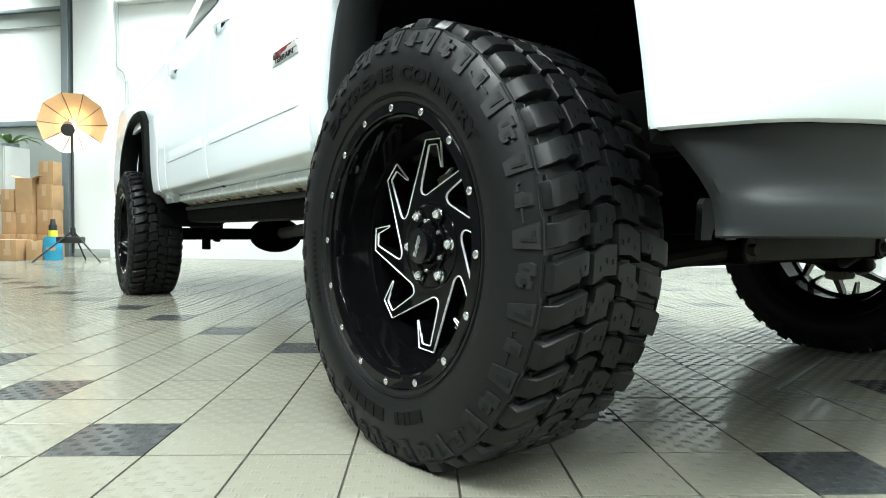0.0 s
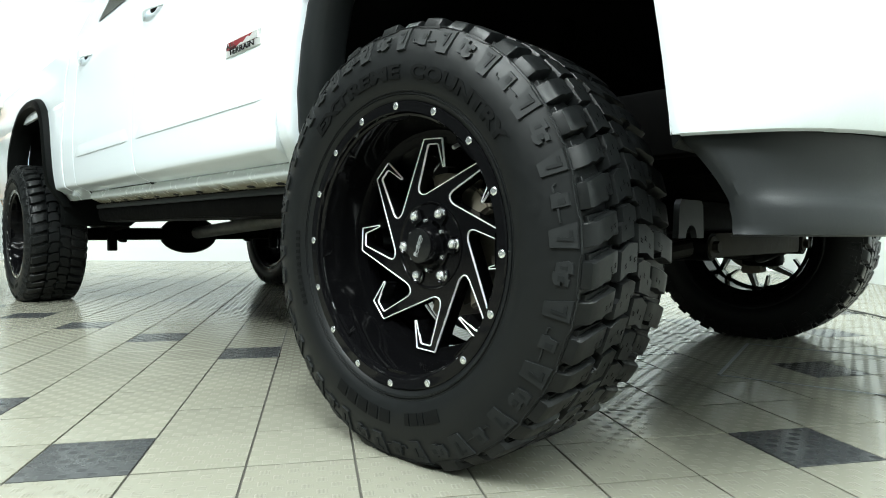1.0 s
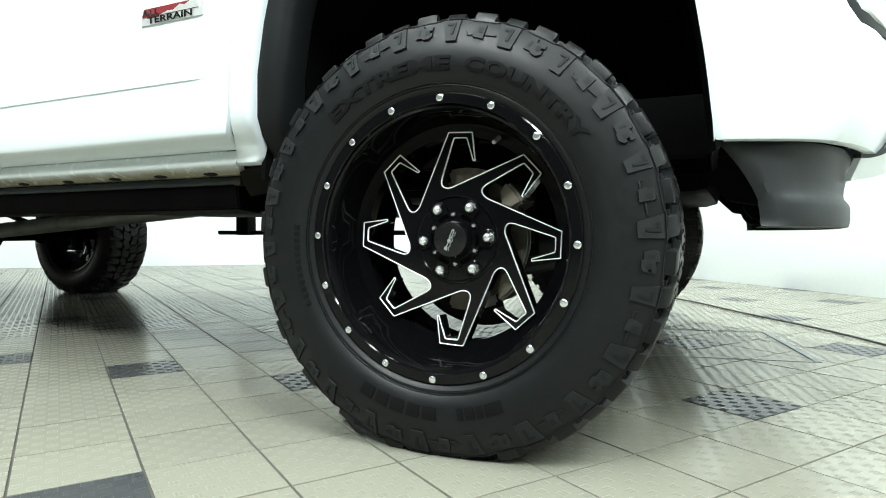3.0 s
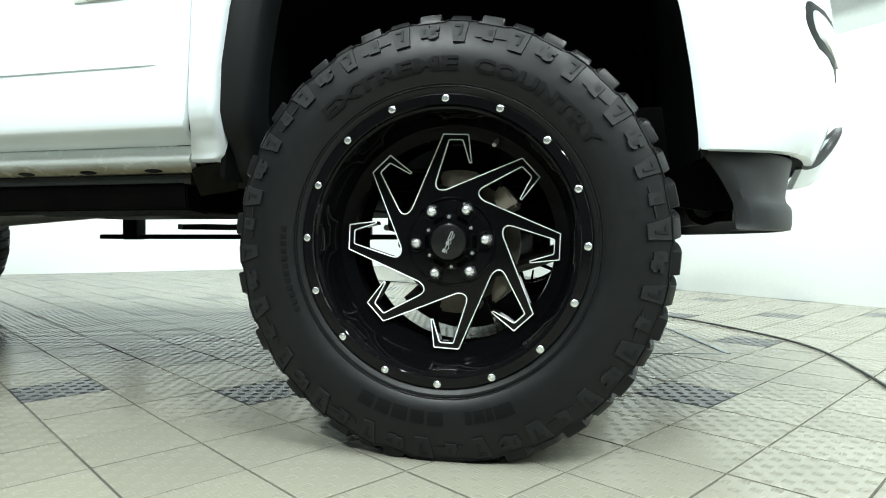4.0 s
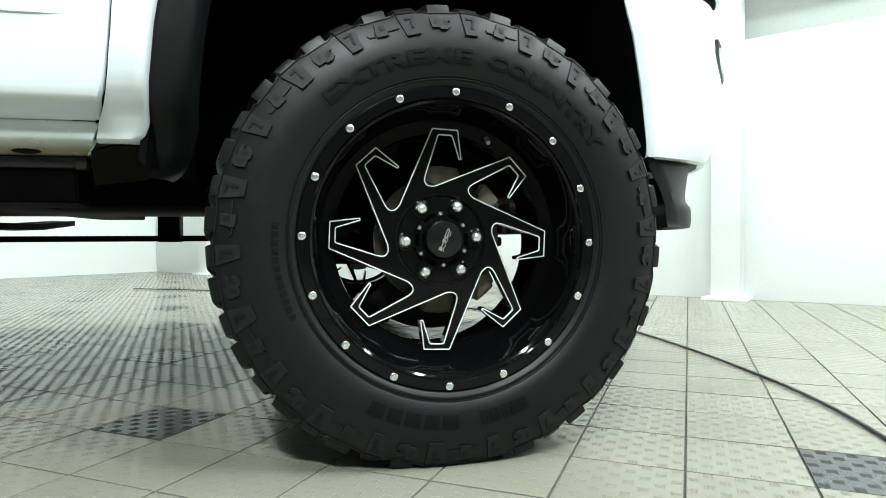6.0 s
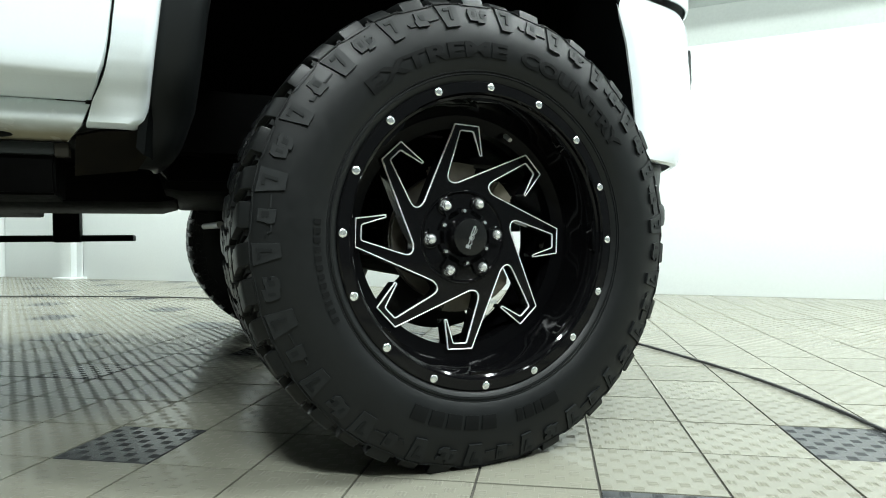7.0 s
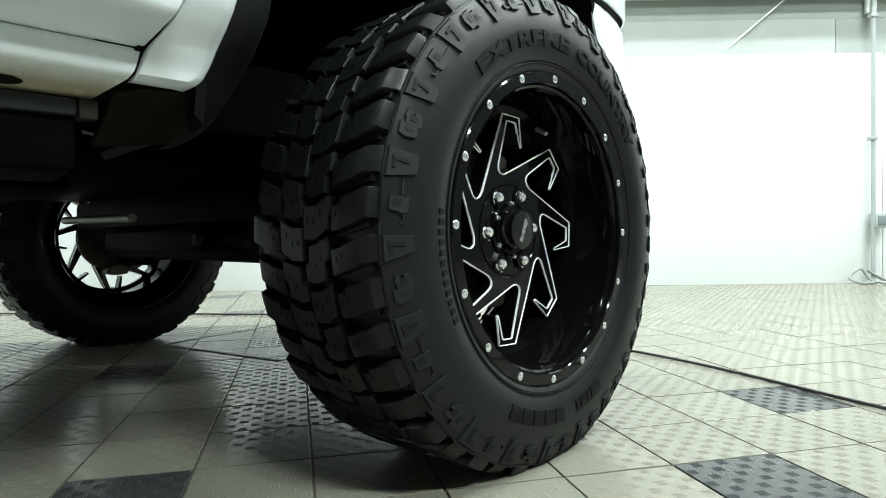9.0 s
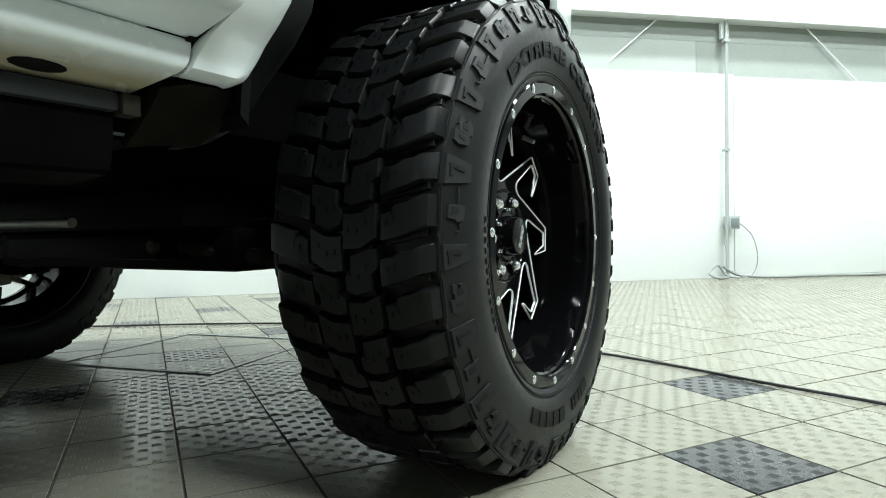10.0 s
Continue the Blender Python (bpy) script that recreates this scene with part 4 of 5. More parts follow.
    # index 4: raised darker patches that paint the shade inside slots
    for k in range(LUGS):
        for flip in (False, True):
            n = k % 4
            if n == 0:
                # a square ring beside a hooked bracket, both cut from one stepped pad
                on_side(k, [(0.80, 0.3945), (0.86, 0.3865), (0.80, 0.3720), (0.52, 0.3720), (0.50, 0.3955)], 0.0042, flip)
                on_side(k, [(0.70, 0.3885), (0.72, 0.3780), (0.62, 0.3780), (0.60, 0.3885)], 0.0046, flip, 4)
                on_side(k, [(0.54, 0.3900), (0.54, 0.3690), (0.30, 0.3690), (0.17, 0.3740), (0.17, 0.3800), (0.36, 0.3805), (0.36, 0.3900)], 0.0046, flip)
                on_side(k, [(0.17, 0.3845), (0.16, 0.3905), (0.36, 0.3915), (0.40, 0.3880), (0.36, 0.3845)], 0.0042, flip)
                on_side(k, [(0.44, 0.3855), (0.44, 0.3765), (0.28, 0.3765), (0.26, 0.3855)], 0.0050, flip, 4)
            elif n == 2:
                # a pad with a painted slot, tied to its neighbour by a thin ridge
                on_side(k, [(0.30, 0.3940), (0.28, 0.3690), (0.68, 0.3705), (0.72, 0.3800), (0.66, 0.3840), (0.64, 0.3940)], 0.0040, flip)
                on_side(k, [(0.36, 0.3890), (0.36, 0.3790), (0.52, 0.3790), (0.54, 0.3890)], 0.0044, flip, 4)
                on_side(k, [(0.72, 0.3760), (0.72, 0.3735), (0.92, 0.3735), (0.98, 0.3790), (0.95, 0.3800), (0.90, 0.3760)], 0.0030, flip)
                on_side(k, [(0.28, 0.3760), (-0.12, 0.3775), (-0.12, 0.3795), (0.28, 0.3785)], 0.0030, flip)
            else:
                # a wedge that runs down from the lug, with a painted bent slot
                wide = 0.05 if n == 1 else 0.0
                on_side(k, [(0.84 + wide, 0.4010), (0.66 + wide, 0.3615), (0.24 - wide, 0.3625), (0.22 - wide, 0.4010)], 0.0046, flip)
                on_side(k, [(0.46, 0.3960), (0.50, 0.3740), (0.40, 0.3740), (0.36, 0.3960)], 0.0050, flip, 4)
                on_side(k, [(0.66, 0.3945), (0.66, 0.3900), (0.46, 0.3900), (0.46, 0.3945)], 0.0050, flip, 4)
            # thin ridge that jogs round the lugs' feet
            r = 0.4040 if n % 2 else 0.4012
            q = 0.4012 if n % 2 else 0.4040
            on_side(k, [(0.04, r), (0.04, r - 0.0011), (0.90, r - 0.0011), (0.90, r)], 0.0020, flip)
            on_side(k, [(0.90, r), (0.90, r - 0.0011), (1.04, q - 0.0011), (1.04, q)], 0.0020, flip)
    for v in bm.verts:
        # a little taller than the loaded radius; the foot is pressed flat
        rr = math.hypot(v.co.x, v.co.z)
        if rr > 0.36:
            k = 1 + 0.013 * (rr - 0.36) / 0.058
            v.co.x, v.co.z = v.co.x * k, v.co.z * k
        if v.co.z < -0.4095:
            v.co.z = -0.4095 + 0.04 * (v.co.z + 0.4095)
    return bm


def tyre_rib():
    """Thin moulded rings on the sidewall."""
    bm = bmesh.new()
    for r, h in ((0.2855, 0.0022), (0.2905, 0.0012)):
        y = tyre_y(r)
        rib = revolve([(y + 0.002, r - 0.0016), (y - h, r - 0.0007), (y - h, r + 0.0007), (y + 0.002, r + 0.0016)], 168)
        me = bpy.data.meshes.new("rib")
        rib.to_mesh(me)
        rib.free()
        bm.from_mesh(me)
        bpy.data.meshes.remove(me)
    return bm


def on_sidewall(bm, r0, middle, span, lift=0.0008):
    """Bends flat letters round the sidewall; middle and span: the line's middle and its length, in degrees."""
    x0, x1 = min(v.co.x for v in bm.verts), max(v.co.x for v in bm.verts)
    for c in (0.006, 0.012, 0.0165, 0.0205, 0.026, 0.030):
        bmesh.ops.bisect_plane(bm, geom=bm.verts[:] + bm.edges[:] + bm.faces[:], plane_co=(0, c, 0), plane_no=(0, 1, 0))
    for v in bm.verts:
        r = r0 + v.co.y
        a = radians(middle + span * (0.5 - (v.co.x - x0) / (x1 - x0)))
        v.co = Vector((r * math.cos(a), tyre_y(r) - lift - max(v.co.z, 0), r * math.sin(a)))
    return bm


def maker_bars(rim, widths, height, gap, r0, middle, span, label):
    """A row of raised bars round the sidewall, each a part."""
    total = sum(widths) + gap * (len(widths) - 1)
    x = 0.0
    for w in widths:
        bm = bmesh.new()
        add_box(bm, (-w / 2, 0, -0.001), (w / 2, height, 0.0010))
        part("mark_bar", on_sidewall(bm, r0, middle + span * (0.5 - (x + w / 2) / total), span * w / total), RUBBER_TEXT, rim, label)
        x += w + gap


RIM_PROFILE = [(0.004, 0.2745), (-0.0035, 0.2735), (-0.0055, 0.2705), (-0.0055, 0.2535), (-0.0030, 0.2515), (0.0035, 0.2505), (0.0065, 0.2465), (0.010, 0.2450), (0.050, 0.2385), (0.084, 0.2345), (0.092, 0.2310), (0.0965, 0.2190), (0.0985, 0.2065), (0.124, 0.2050), (0.132, 0.2140), (0.150, 0.2150), (0.235, 0.2165), (0.262, 0.2350), (0.275, 0.2400), (0.288, 0.2600), (0.290, 0.2720), (0.284, 0.2740), (0.279, 0.2620), (0.262, 0.2480), (0.20, 0.2280), (0.12, 0.2330), (0.09, 0.2450), (0.02, 0.2550), (0.010, 0.2640)]

TIP_L, TIP_R, HOOK_OUT, HOOK_IN = (-0.0157, 0.2148), (0.0347, 0.2125), (0.0410, 0.1560), (0.0345, 0.1545)
IN_R, IN_L, U_A, U_B, U_C, U_D = (0.0235, 0.2025), (-0.0045, 0.2036), (-0.0313, 0.1206), (-0.0318, 0.1105), (-0.0250, 0.1035), (-0.0120, 0.1030)
FACE = 0.0925                      # the spokes' front face, behind the lip plane


def spun(p, k):
    a = radians(-45 * k)
    return (p[0] * math.cos(a) - p[1] * math.sin(a), p[0] * math.sin(a) + p[1] * math.cos(a))


def rounded(line, sizes):
    """A line with its inner corners cut round; sizes: how far each corner's bend reaches."""
    pts = [Vector(p) for p in line]
    out = [tuple(pts[0])]
    for i in range(1, len(pts) - 1):
        p, size = pts[i], sizes[i]
        if not size:
            out.append(tuple(p))
            continue
        a = p + (pts[i - 1] - p).normalized() * min(size, (pts[i - 1] - p).length * 0.48)
        b = p + (pts[i + 1] - p).normalized() * min(size, (pts[i + 1] - p).length * 0.48)
        out += [tuple(a * (1 - t) ** 2 + p * 2 * t * (1 - t) + b * t * t) for t in (0, 0.33, 0.67, 1)]
    return out + [tuple(pts[-1])]


SPOKE_LINE = [TIP_L, TIP_R, HOOK_OUT, HOOK_IN, IN_R, IN_L, U_A, U_B, U_C, U_D]
SPOKE_BENDS = [0, 0.0015, 0, 0, 0.004, 0.004, 0.005, 0.006, 0.006, 0.005]


def spokes():
    """The eight hooked spokes as one plate, with a rib behind each that runs into the barrel."""
    bm = bmesh.new()
    one = rounded(SPOKE_LINE + [spun(TIP_L, 1)], SPOKE_BENDS)[:-1]
    outline = [spun(p, k) for k in range(8) for p in one]
    a = [bm.verts.new((x, FACE, z)) for x, z in outline]
    b = [bm.verts.new((x * 1.012, FACE + 0.034, z * 1.012)) for x, z in outline]
    n = len(outline)
    for i in range(n):
        j = (i + 1) % n
        bm.faces.new((a[i], a[j], b[j], b[i]))
    for loop in (a, b):
        edges = [bm.edges.get((loop[i], loop[(i + 1) % n])) for i in range(n)]
        bmesh.ops.triangle_fill(bm, use_beauty=True, edges=edges)
    for k in range(8):
        for p, q, w in (((0.012, 0.205), (0.010, 0.236), 0.018),):
            p, q = Vector(spun(p, k)), Vector(spun(q, k))
            d = (q - p).normalized()
            s = Vector((-d.y, d.x)) * w
            poly = [p - s, q - s, q + s, p + s]
            add_prism(bm, [(v.x, v.y) for v in poly], FACE + 0.020, FACE + 0.052)
    return bm


def strip(line, width, y0, y1, closed=False):
    """A thin raised ribbon along a line in x, z."""
    bm = bmesh.new()
    pts = [Vector(p) for p in line]
    pairs = []
    for i, p in enumerate(pts):
        d0 = (p - pts[i - 1]).normalized() if i else None
        d1 = (pts[i + 1] - p).normalized() if i + 1 < len(pts) else None
        d0, d1 = d0 or d1, d1 or d0
        n0, n1 = Vector((-d0.y, d0.x)), Vector((-d1.y, d1.x))
        m = (n0 + n1)
        m = m / max(0.35, m.length_squared) * 2 if m.length > 1e-4 else n0
        m = m.normalized() * min(2.2, 1 / max(0.3, m.normalized().dot(n1)))
        pairs.append((p + m * width / 2, p - m * width / 2))
    rows = [[bm.verts.new((q.x, y, q.y)) for q, y in ((l, y1), (l, (y0 + y1) / 2), ((l * 0.62 + r * 0.38), y0), ((l * 0.38 + r * 0.62), y0), (r, (y0 + y1) / 2), (r, y1))] for l, r in pairs]
    for a, b in zip(rows, rows[1:]):
        for i in range(6):
            j = (i + 1) % 6
            bm.faces.new((a[i], a[j], b[j], b[i]))
    bm.faces.new(rows[0])
    bm.faces.new(rows[-1][::-1])
    return bm


def pocket_bm():
    """A shallow tablet on the lip's inner edge, with a rounded rim along three sides."""
    bm = prism([(-0.036, 0.2530), (-0.025, 0.2415), (0.029, 0.2415), (0.037, 0.2530)], 0.0075, 0.040)
    rim = strip([(-0.036, 0.2520), (-0.025, 0.2405), (0.029, 0.2405), (0.037, 0.2520)], 0.0022, 0.0052, 0.012)
    me = bpy.data.meshes.new("rim")
    rim.to_mesh(me)
    rim.free()
    bm.from_mesh(me)
    bpy.data.meshes.remove(me)
    return bm


def pulled(p, q, d):
    p, q = Vector(p), Vector(q)
    return tuple(p + (q - p).normalized() * d)


def wheel():
    """Rim with its tyre, spokes, cap, nuts and bolts; the outer lip lies in the plane y = 0."""
    rim_bm = revolve(RIM_PROFILE, 128)
    for f in rim_bm.faces:
        f.material_index = 1 if f.calc_center_median().y > 0.012 else 0
    rim = part("wheel", rim_bm, [GLOSS_BLACK, BARREL], truck, "gloss black deep-dish alloy wheel with milled spokes", angle=28)
    part("tyre", tyre(), [RUBBER, SIPE_SHADE, SIDEWALL, BITER, SLOT_SHADE], rim, "chunky black mud-terrain tyre with raised lettering", angle=30)
    part("sidewall_rib", tyre_rib(), SIDEWALL, rim)
    for word, middle, span in (("EXTREME", 108.5, 49.0), ("COUNTRY", 55.2, 47.4)):
        part("lettering", on_sidewall(letters(word, 0.0345, 0.0014, 0.0013), 0.3125, middle, span), RUBBER_TEXT, rim, "raised black sidewall lettering")
    maker_bars(rim, [0.024, 0.022, 0.024, 0.022, 0.024], 0.025, 0.006, 0.312, -103.5, 29.0, "raised black bar of a maker's mark")
    maker_bars(rim, [0.030, 0.010, 0.016, 0.010], 0.023, 0.004, 0.312, -73.5, 16.0, "raised black bar of a maker's mark")
    maker_bars(rim, [0.008] * 12, 0.011, 0.006, 0.302, 190, 31.0, "small raised bar of the size marking")
    star = part("spokes", spokes(), GLOSS_BLACK, rim, "gloss black hooked spokes", angle=25)
    line = [pulled(HOOK_OUT, TIP_R, 0.001), (0.0372, 0.156), IN_R, IN_L, U_A, U_B, U_C, U_D, spun(TIP_L, 1), spun(TIP_R, 1), spun(HOOK_OUT, 1)]
    line = rounded(line, [0, 0.002, 0.004, 0.004, 0.005, 0.006, 0.006, 0.005, 0.0015, 0.0015, 0])
    groove = part("milled_edge", strip(line, 0.0025, FACE - 0.0022, FACE + 0.002), MILLED, rim, "bright milled edge line", angle=20)
    for k in range(1, 8):
        same_part(groove, rim, Euler((0, radians(45 * k), 0)).to_matrix().to_4x4())
    # pockets on the barrel's inner edge
    pocket = part("rim_pocket", pocket_bm(), GLOSS_BLACK, rim, angle=20)
    for k in range(1, 8):
        same_part(pocket, rim, Euler((0, radians(45 * k), 0)).to_matrix().to_4x4())
    # bolts round the lip
    bm = revolve([(-0.0050, 0.0001), (-0.0072, 0.0001), (-0.0076, 0.0034), (-0.0072, 0.0058), (-0.0062, 0.0071), (-0.0050, 0.0073)], 12, closed=False)
    bolt = part("rim_bolt", bm, BOLT, rim, "small bright rim bolt", m=Matrix.Translation((0.2638 * math.sin(radians(1.6)), 0, 0.2638 * math.cos(radians(1.6)))))
    for k in range(1, 16):
        a = radians(1.6 + 22.5 * k)
        same_part(bolt, rim, Matrix.Translation((0.2638 * math.sin(a), 0, 0.2638 * math.cos(a))))
    # hub, cap, nuts
    part("hub_boss", revolve([(FACE + 0.010, 0.0001), (FACE + 0.006, 0.0001), (FACE + 0.006, 0.066), (FACE + 0.004, 0.076), (FACE - 0.001, 0.0845), (FACE - 0.0030, 0.0860), (FACE - 0.0030, 0.0875), (FACE - 0.0015, 0.0890), (FACE + 0.003, 0.0910), (FACE + 0.010, 0.092)], 72), GLOSS_BLACK, rim, angle=25)
    seat = part("nut_seat", revolve([(FACE + 0.008, 0.0001), (FACE - 0.003, 0.0135), (FACE - 0.004, 0.0150), (FACE - 0.003, 0.0170), (FACE + 0.008, 0.0200)], 24, closed=False), GLOSS_BLACK, rim)
    lug = part("hub_pad", prism([(-0.012, 0.0440), (0.012, 0.0440), (0.015, 0.0740), (-0.015, 0.0740)], FACE - 0.006, FACE + 0.008), GLOSS_BLACK, rim)
    flange = revolve([(FACE + 0.008, 0.0001), (FACE - 0.006, 0.0001), (FACE - 0.006, 0.0535), (FACE - 0.004, 0.0555), (FACE + 0.008, 0.0570)], 48)
    part("cap_flange", flange, GLOSS_BLACK, rim, angle=25)
    cap = part("centre_cap", revolve([(FACE, 0.0001), (0.0605, 0.0001), (0.0605, 0.0325), (0.0612, 0.0342), (0.0625, 0.0350), (FACE, 0.0395)], 48, closed=False), [GLOSS_BLACK, CAP_FACE], rim, "black centre cap with a smoked face", angle=30)
    for f in cap.data.polygons:
        f.material_index = 1 if f.center.y < 0.0618 else 0
    nut = part("lug_nut", revolve([(FACE - 0.002, 0.0001), (FACE - 0.0145, 0.0001), (FACE - 0.0142, 0.0035), (FACE - 0.0128, 0.0068), (FACE - 0.0095, 0.0092), (FACE - 0.004, 0.0100), (FACE - 0.002, 0.0120)], 12, closed=False), NUT, rim, "bright domed lug nut", angle=14)
    for k in range(6):
        a = radians(27 + 60 * k)
        mm = Matrix.Translation((0.0698 * math.sin(a), 0, 0.0698 * math.cos(a)))
        turn = Euler((0, radians(30 + 60 * k), 0)).to_matrix().to_4x4()
        if k == 0:
            nut.matrix_basis = mm
            seat.matrix_basis = mm
            lug.matrix_basis = turn
        else:
            same_part(nut, rim, mm)
            same_part(seat, rim, mm)
            same_part(lug, rim, turn)
    screw = None
    for k in range(6):
        a = radians(-3 + 60 * k)
        mm = Matrix.Translation((0.0495 * math.sin(a), FACE - 0.0062, 0.0495 * math.cos(a)))
        if screw is None:
            screw = part("cap_screw", revolve([(0.0, 0.0001), (-0.006, 0.0001), (-0.006, 0.0032), (-0.004, 0.0044), (0.0, 0.0044)], 10, closed=False), BOLT, rim, m=mm)
        else:
            same_part(screw, rim, mm)
    part("valve_stem", tube((0.092, 0.090, 0.198), (0.089, 0.066, 0.186), 0.0046, 0.0040, 10), EMBLEM, rim)
    return rim


wheel_front = wheel()
wheel_front.matrix_basis = pose(0, 0, 0.4105, 0, 0, 2.0)
def emblem():
    """A looped bar and two small blocks on one thin link."""
    bm = bmesh.new()
    tilt = radians(-24)

    def turned(pts):
        return [(x * math.cos(tilt) - z * math.sin(tilt), x * math.sin(tilt) + z * math.cos(tilt)) for x, z in pts]
    add_prism(bm, turned([(-0.0008, -0.018), (0.0008, -0.018), (0.0008, 0.004), (-0.0008, 0.004)]), 0.0592, 0.0604)
    for z0, w, h in ((-0.0225, 0.0034, 0.0065), (-0.0055, 0.0032, 0.0060)):
        add_prism(bm, turned([(-w, z0), (w, z0), (w, z0 + h), (-w, z0 + h)]), 0.0590, 0.0604)
    loop = [(-0.0028, 0.003), (-0.0030, 0.019), (-0.0012, 0.0220), (0.0012, 0.0220), (0.0030, 0.019), (0.0028, 0.003)]
    inner = [(x * 0.45, 0.0125 + (z - 0.0125) * 0.72) for x, z in loop]
    for i in range(6):
        j = (i + 1) % 6
        add_prism(bm, turned([loop[i], loop[j], inner[j], inner[i]]), 0.0590, 0.0604)
    return bm


part("emblem", emblem(), EMBLEM, wheel_front, "plain dull silver emblem on the cap")
part("emblem_line", strip([(-0.0030, -0.0230), (-0.0020, -0.0150), (0.0012, -0.0130), (0.0010, -0.0070), (0.0058, -0.0030), (0.0055, 0.0040), (0.0110, 0.0080), (0.0125, 0.0150)], 0.0014, 0.0590, 0.0604), EMBLEM, wheel_front, "thin jagged silver line on the cap")


def other_wheel(m):
    """A copy of the wheel with all its pieces under the truck."""
    made = {}
    for o in (wheel_front, *wheel_front.children_recursive):
        made[o] = o.copy()
        scene.collection.objects.link(made[o])
        made[o].parent = truck if o is wheel_front else made[o.parent]
    made[wheel_front].matrix_basis = m


FAR_SHIFT = -0.065                 # the far wheels sit a little further back
other_wheel(pose(BASE, 0, 0.4105))
other_wheel(pose(FAR_SHIFT, 2 * MID, 0.4105, 0, 0, 182))
other_wheel(pose(BASE - 0.02, 2 * MID - 0.21, 0.4105, 0, 0, 180))


# ---- brakes, axles, frame ----
def corner_hardware(cx, side):
    """Brake disc, caliper and hub behind a wheel. side 0: the near flank, 1: the far one."""
    def my(y):
        return y if not side else 2 * MID - y
    bm = revolve([(0.150, 0.060), (0.150, 0.128), (0.158, 0.128), (0.158, 0.095), (0.168, 0.095), (0.168, 0.128), (0.176, 0.128), (0.176, 0.06)], 64)
    for v in bm.verts:
        v.co = Vector((cx + v.co.x, my(v.co.y), 0.4105 + v.co.z))
    part("brake_disc", bm, ROTOR, truck, "rust-tinted brake disc")
    bm = revolve([(0.105, 0.0001), (0.105, 0.062), (0.118, 0.078), (0.156, 0.080), (0.20, 0.06), (0.26, 0.05), (0.26, 0.0001)], 32)
    for v in bm.verts:
        v.co = Vector((cx + v.co.x, my(v.co.y), 0.4105 + v.co.z))
    part("hub", bm, CAST, truck, "dusty cast hub")
    for a0, a1 in ((72, 105), (30, 52), (255, 288), (300, 330)):
        bm = bmesh.new()
        poly = [(r * math.cos(radians(a)), r * math.sin(radians(a))) for r, seq in ((0.148, range(a0, a1 + 1, 11)), (0.115, range(a1, a0 - 1, -11))) for a in seq]
        add_prism(bm, poly, 0.128, 0.215)
        bmesh.ops.bevel(bm, geom=list(bm.edges), offset=0.006, segments=2, affect="EDGES")
        for v in bm.verts:
            v.co = Vector((cx + v.co.x, my(v.co.y), 0.4105 + v.co.z))
        part("brake_caliper", bm, CAST, truck, "dusty tan cast brake housing")
    if cx == 0.0 and not side:
        poly = [(r * math.cos(radians(a)), r * math.sin(radians(a))) for r, seq in ((0.190, range(222, 291, 4)), (0.095, range(290, 221, -4))) for a in seq]
        bm = prism(poly, 0.222, 0.226)
        for v in bm.verts:
            v.co = Vector((cx + v.co.x, v.co.y, 0.4105 + v.co.z))
        part("dust_shield", bm, ARM_STEEL, truck, "dark pressed dust shield")


for cx, side in ((0.0, 0), (FAR_SHIFT, 1), (BASE, 0)):
    corner_hardware(cx, side)

part("rear_axle", tube((BASE, 0.26, 0.4105), (BASE, 1.90, 0.4105), 0.042), CHASSIS, truck)
bm = bmesh.new()
bmesh.ops.create_uvsphere(bm, u_segments=24, v_segments=14, radius=1, matrix=Matrix.Translation((BASE, MID - 0.05, 0.405)) @ Matrix.Diagonal((0.17, 0.20, 0.135, 1)))
part("differential", bm, CHASSIS, truck)
part("drive_shaft", tube((BASE + 0.17, 1.05, 0.42), (-1.7, 1.05, 0.54), 0.042), SILVER, truck, "pale metal drive shaft")
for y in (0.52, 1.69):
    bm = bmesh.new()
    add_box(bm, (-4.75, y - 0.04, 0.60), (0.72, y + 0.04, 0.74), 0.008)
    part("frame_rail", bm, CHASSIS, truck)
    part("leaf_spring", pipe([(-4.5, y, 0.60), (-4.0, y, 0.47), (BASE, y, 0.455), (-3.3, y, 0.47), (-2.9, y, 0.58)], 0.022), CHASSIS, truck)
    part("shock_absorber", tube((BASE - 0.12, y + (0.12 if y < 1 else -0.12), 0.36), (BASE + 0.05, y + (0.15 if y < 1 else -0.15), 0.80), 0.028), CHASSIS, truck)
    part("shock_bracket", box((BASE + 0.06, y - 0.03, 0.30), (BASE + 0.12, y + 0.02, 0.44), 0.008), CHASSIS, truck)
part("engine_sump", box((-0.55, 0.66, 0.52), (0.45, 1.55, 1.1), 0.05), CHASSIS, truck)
# Black filler box, added to block light showing through the underbody
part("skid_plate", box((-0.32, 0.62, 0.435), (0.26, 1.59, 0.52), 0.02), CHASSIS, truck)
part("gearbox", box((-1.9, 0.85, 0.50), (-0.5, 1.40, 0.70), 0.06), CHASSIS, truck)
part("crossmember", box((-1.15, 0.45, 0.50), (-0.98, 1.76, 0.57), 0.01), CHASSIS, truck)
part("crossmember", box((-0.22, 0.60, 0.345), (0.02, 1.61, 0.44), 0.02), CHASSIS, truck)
part("crossmember", box((-0.30, 0.74, 0.372), (-0.22, 1.38, 0.425), 0.012), CHASSIS, truck)
part("bush_bolt", tube((-0.315, 0.735, 0.401), (-0.300, 0.735, 0.401), 0.014, None, 6), DUSTY_STEEL, truck, "dull zinc bolt")
part("steering_rod", tube((-0.43, 1.27, 0.456), (-0.40, 0.86, 0.452), 0.010), SILVER, truck, "pale metal steering rod")
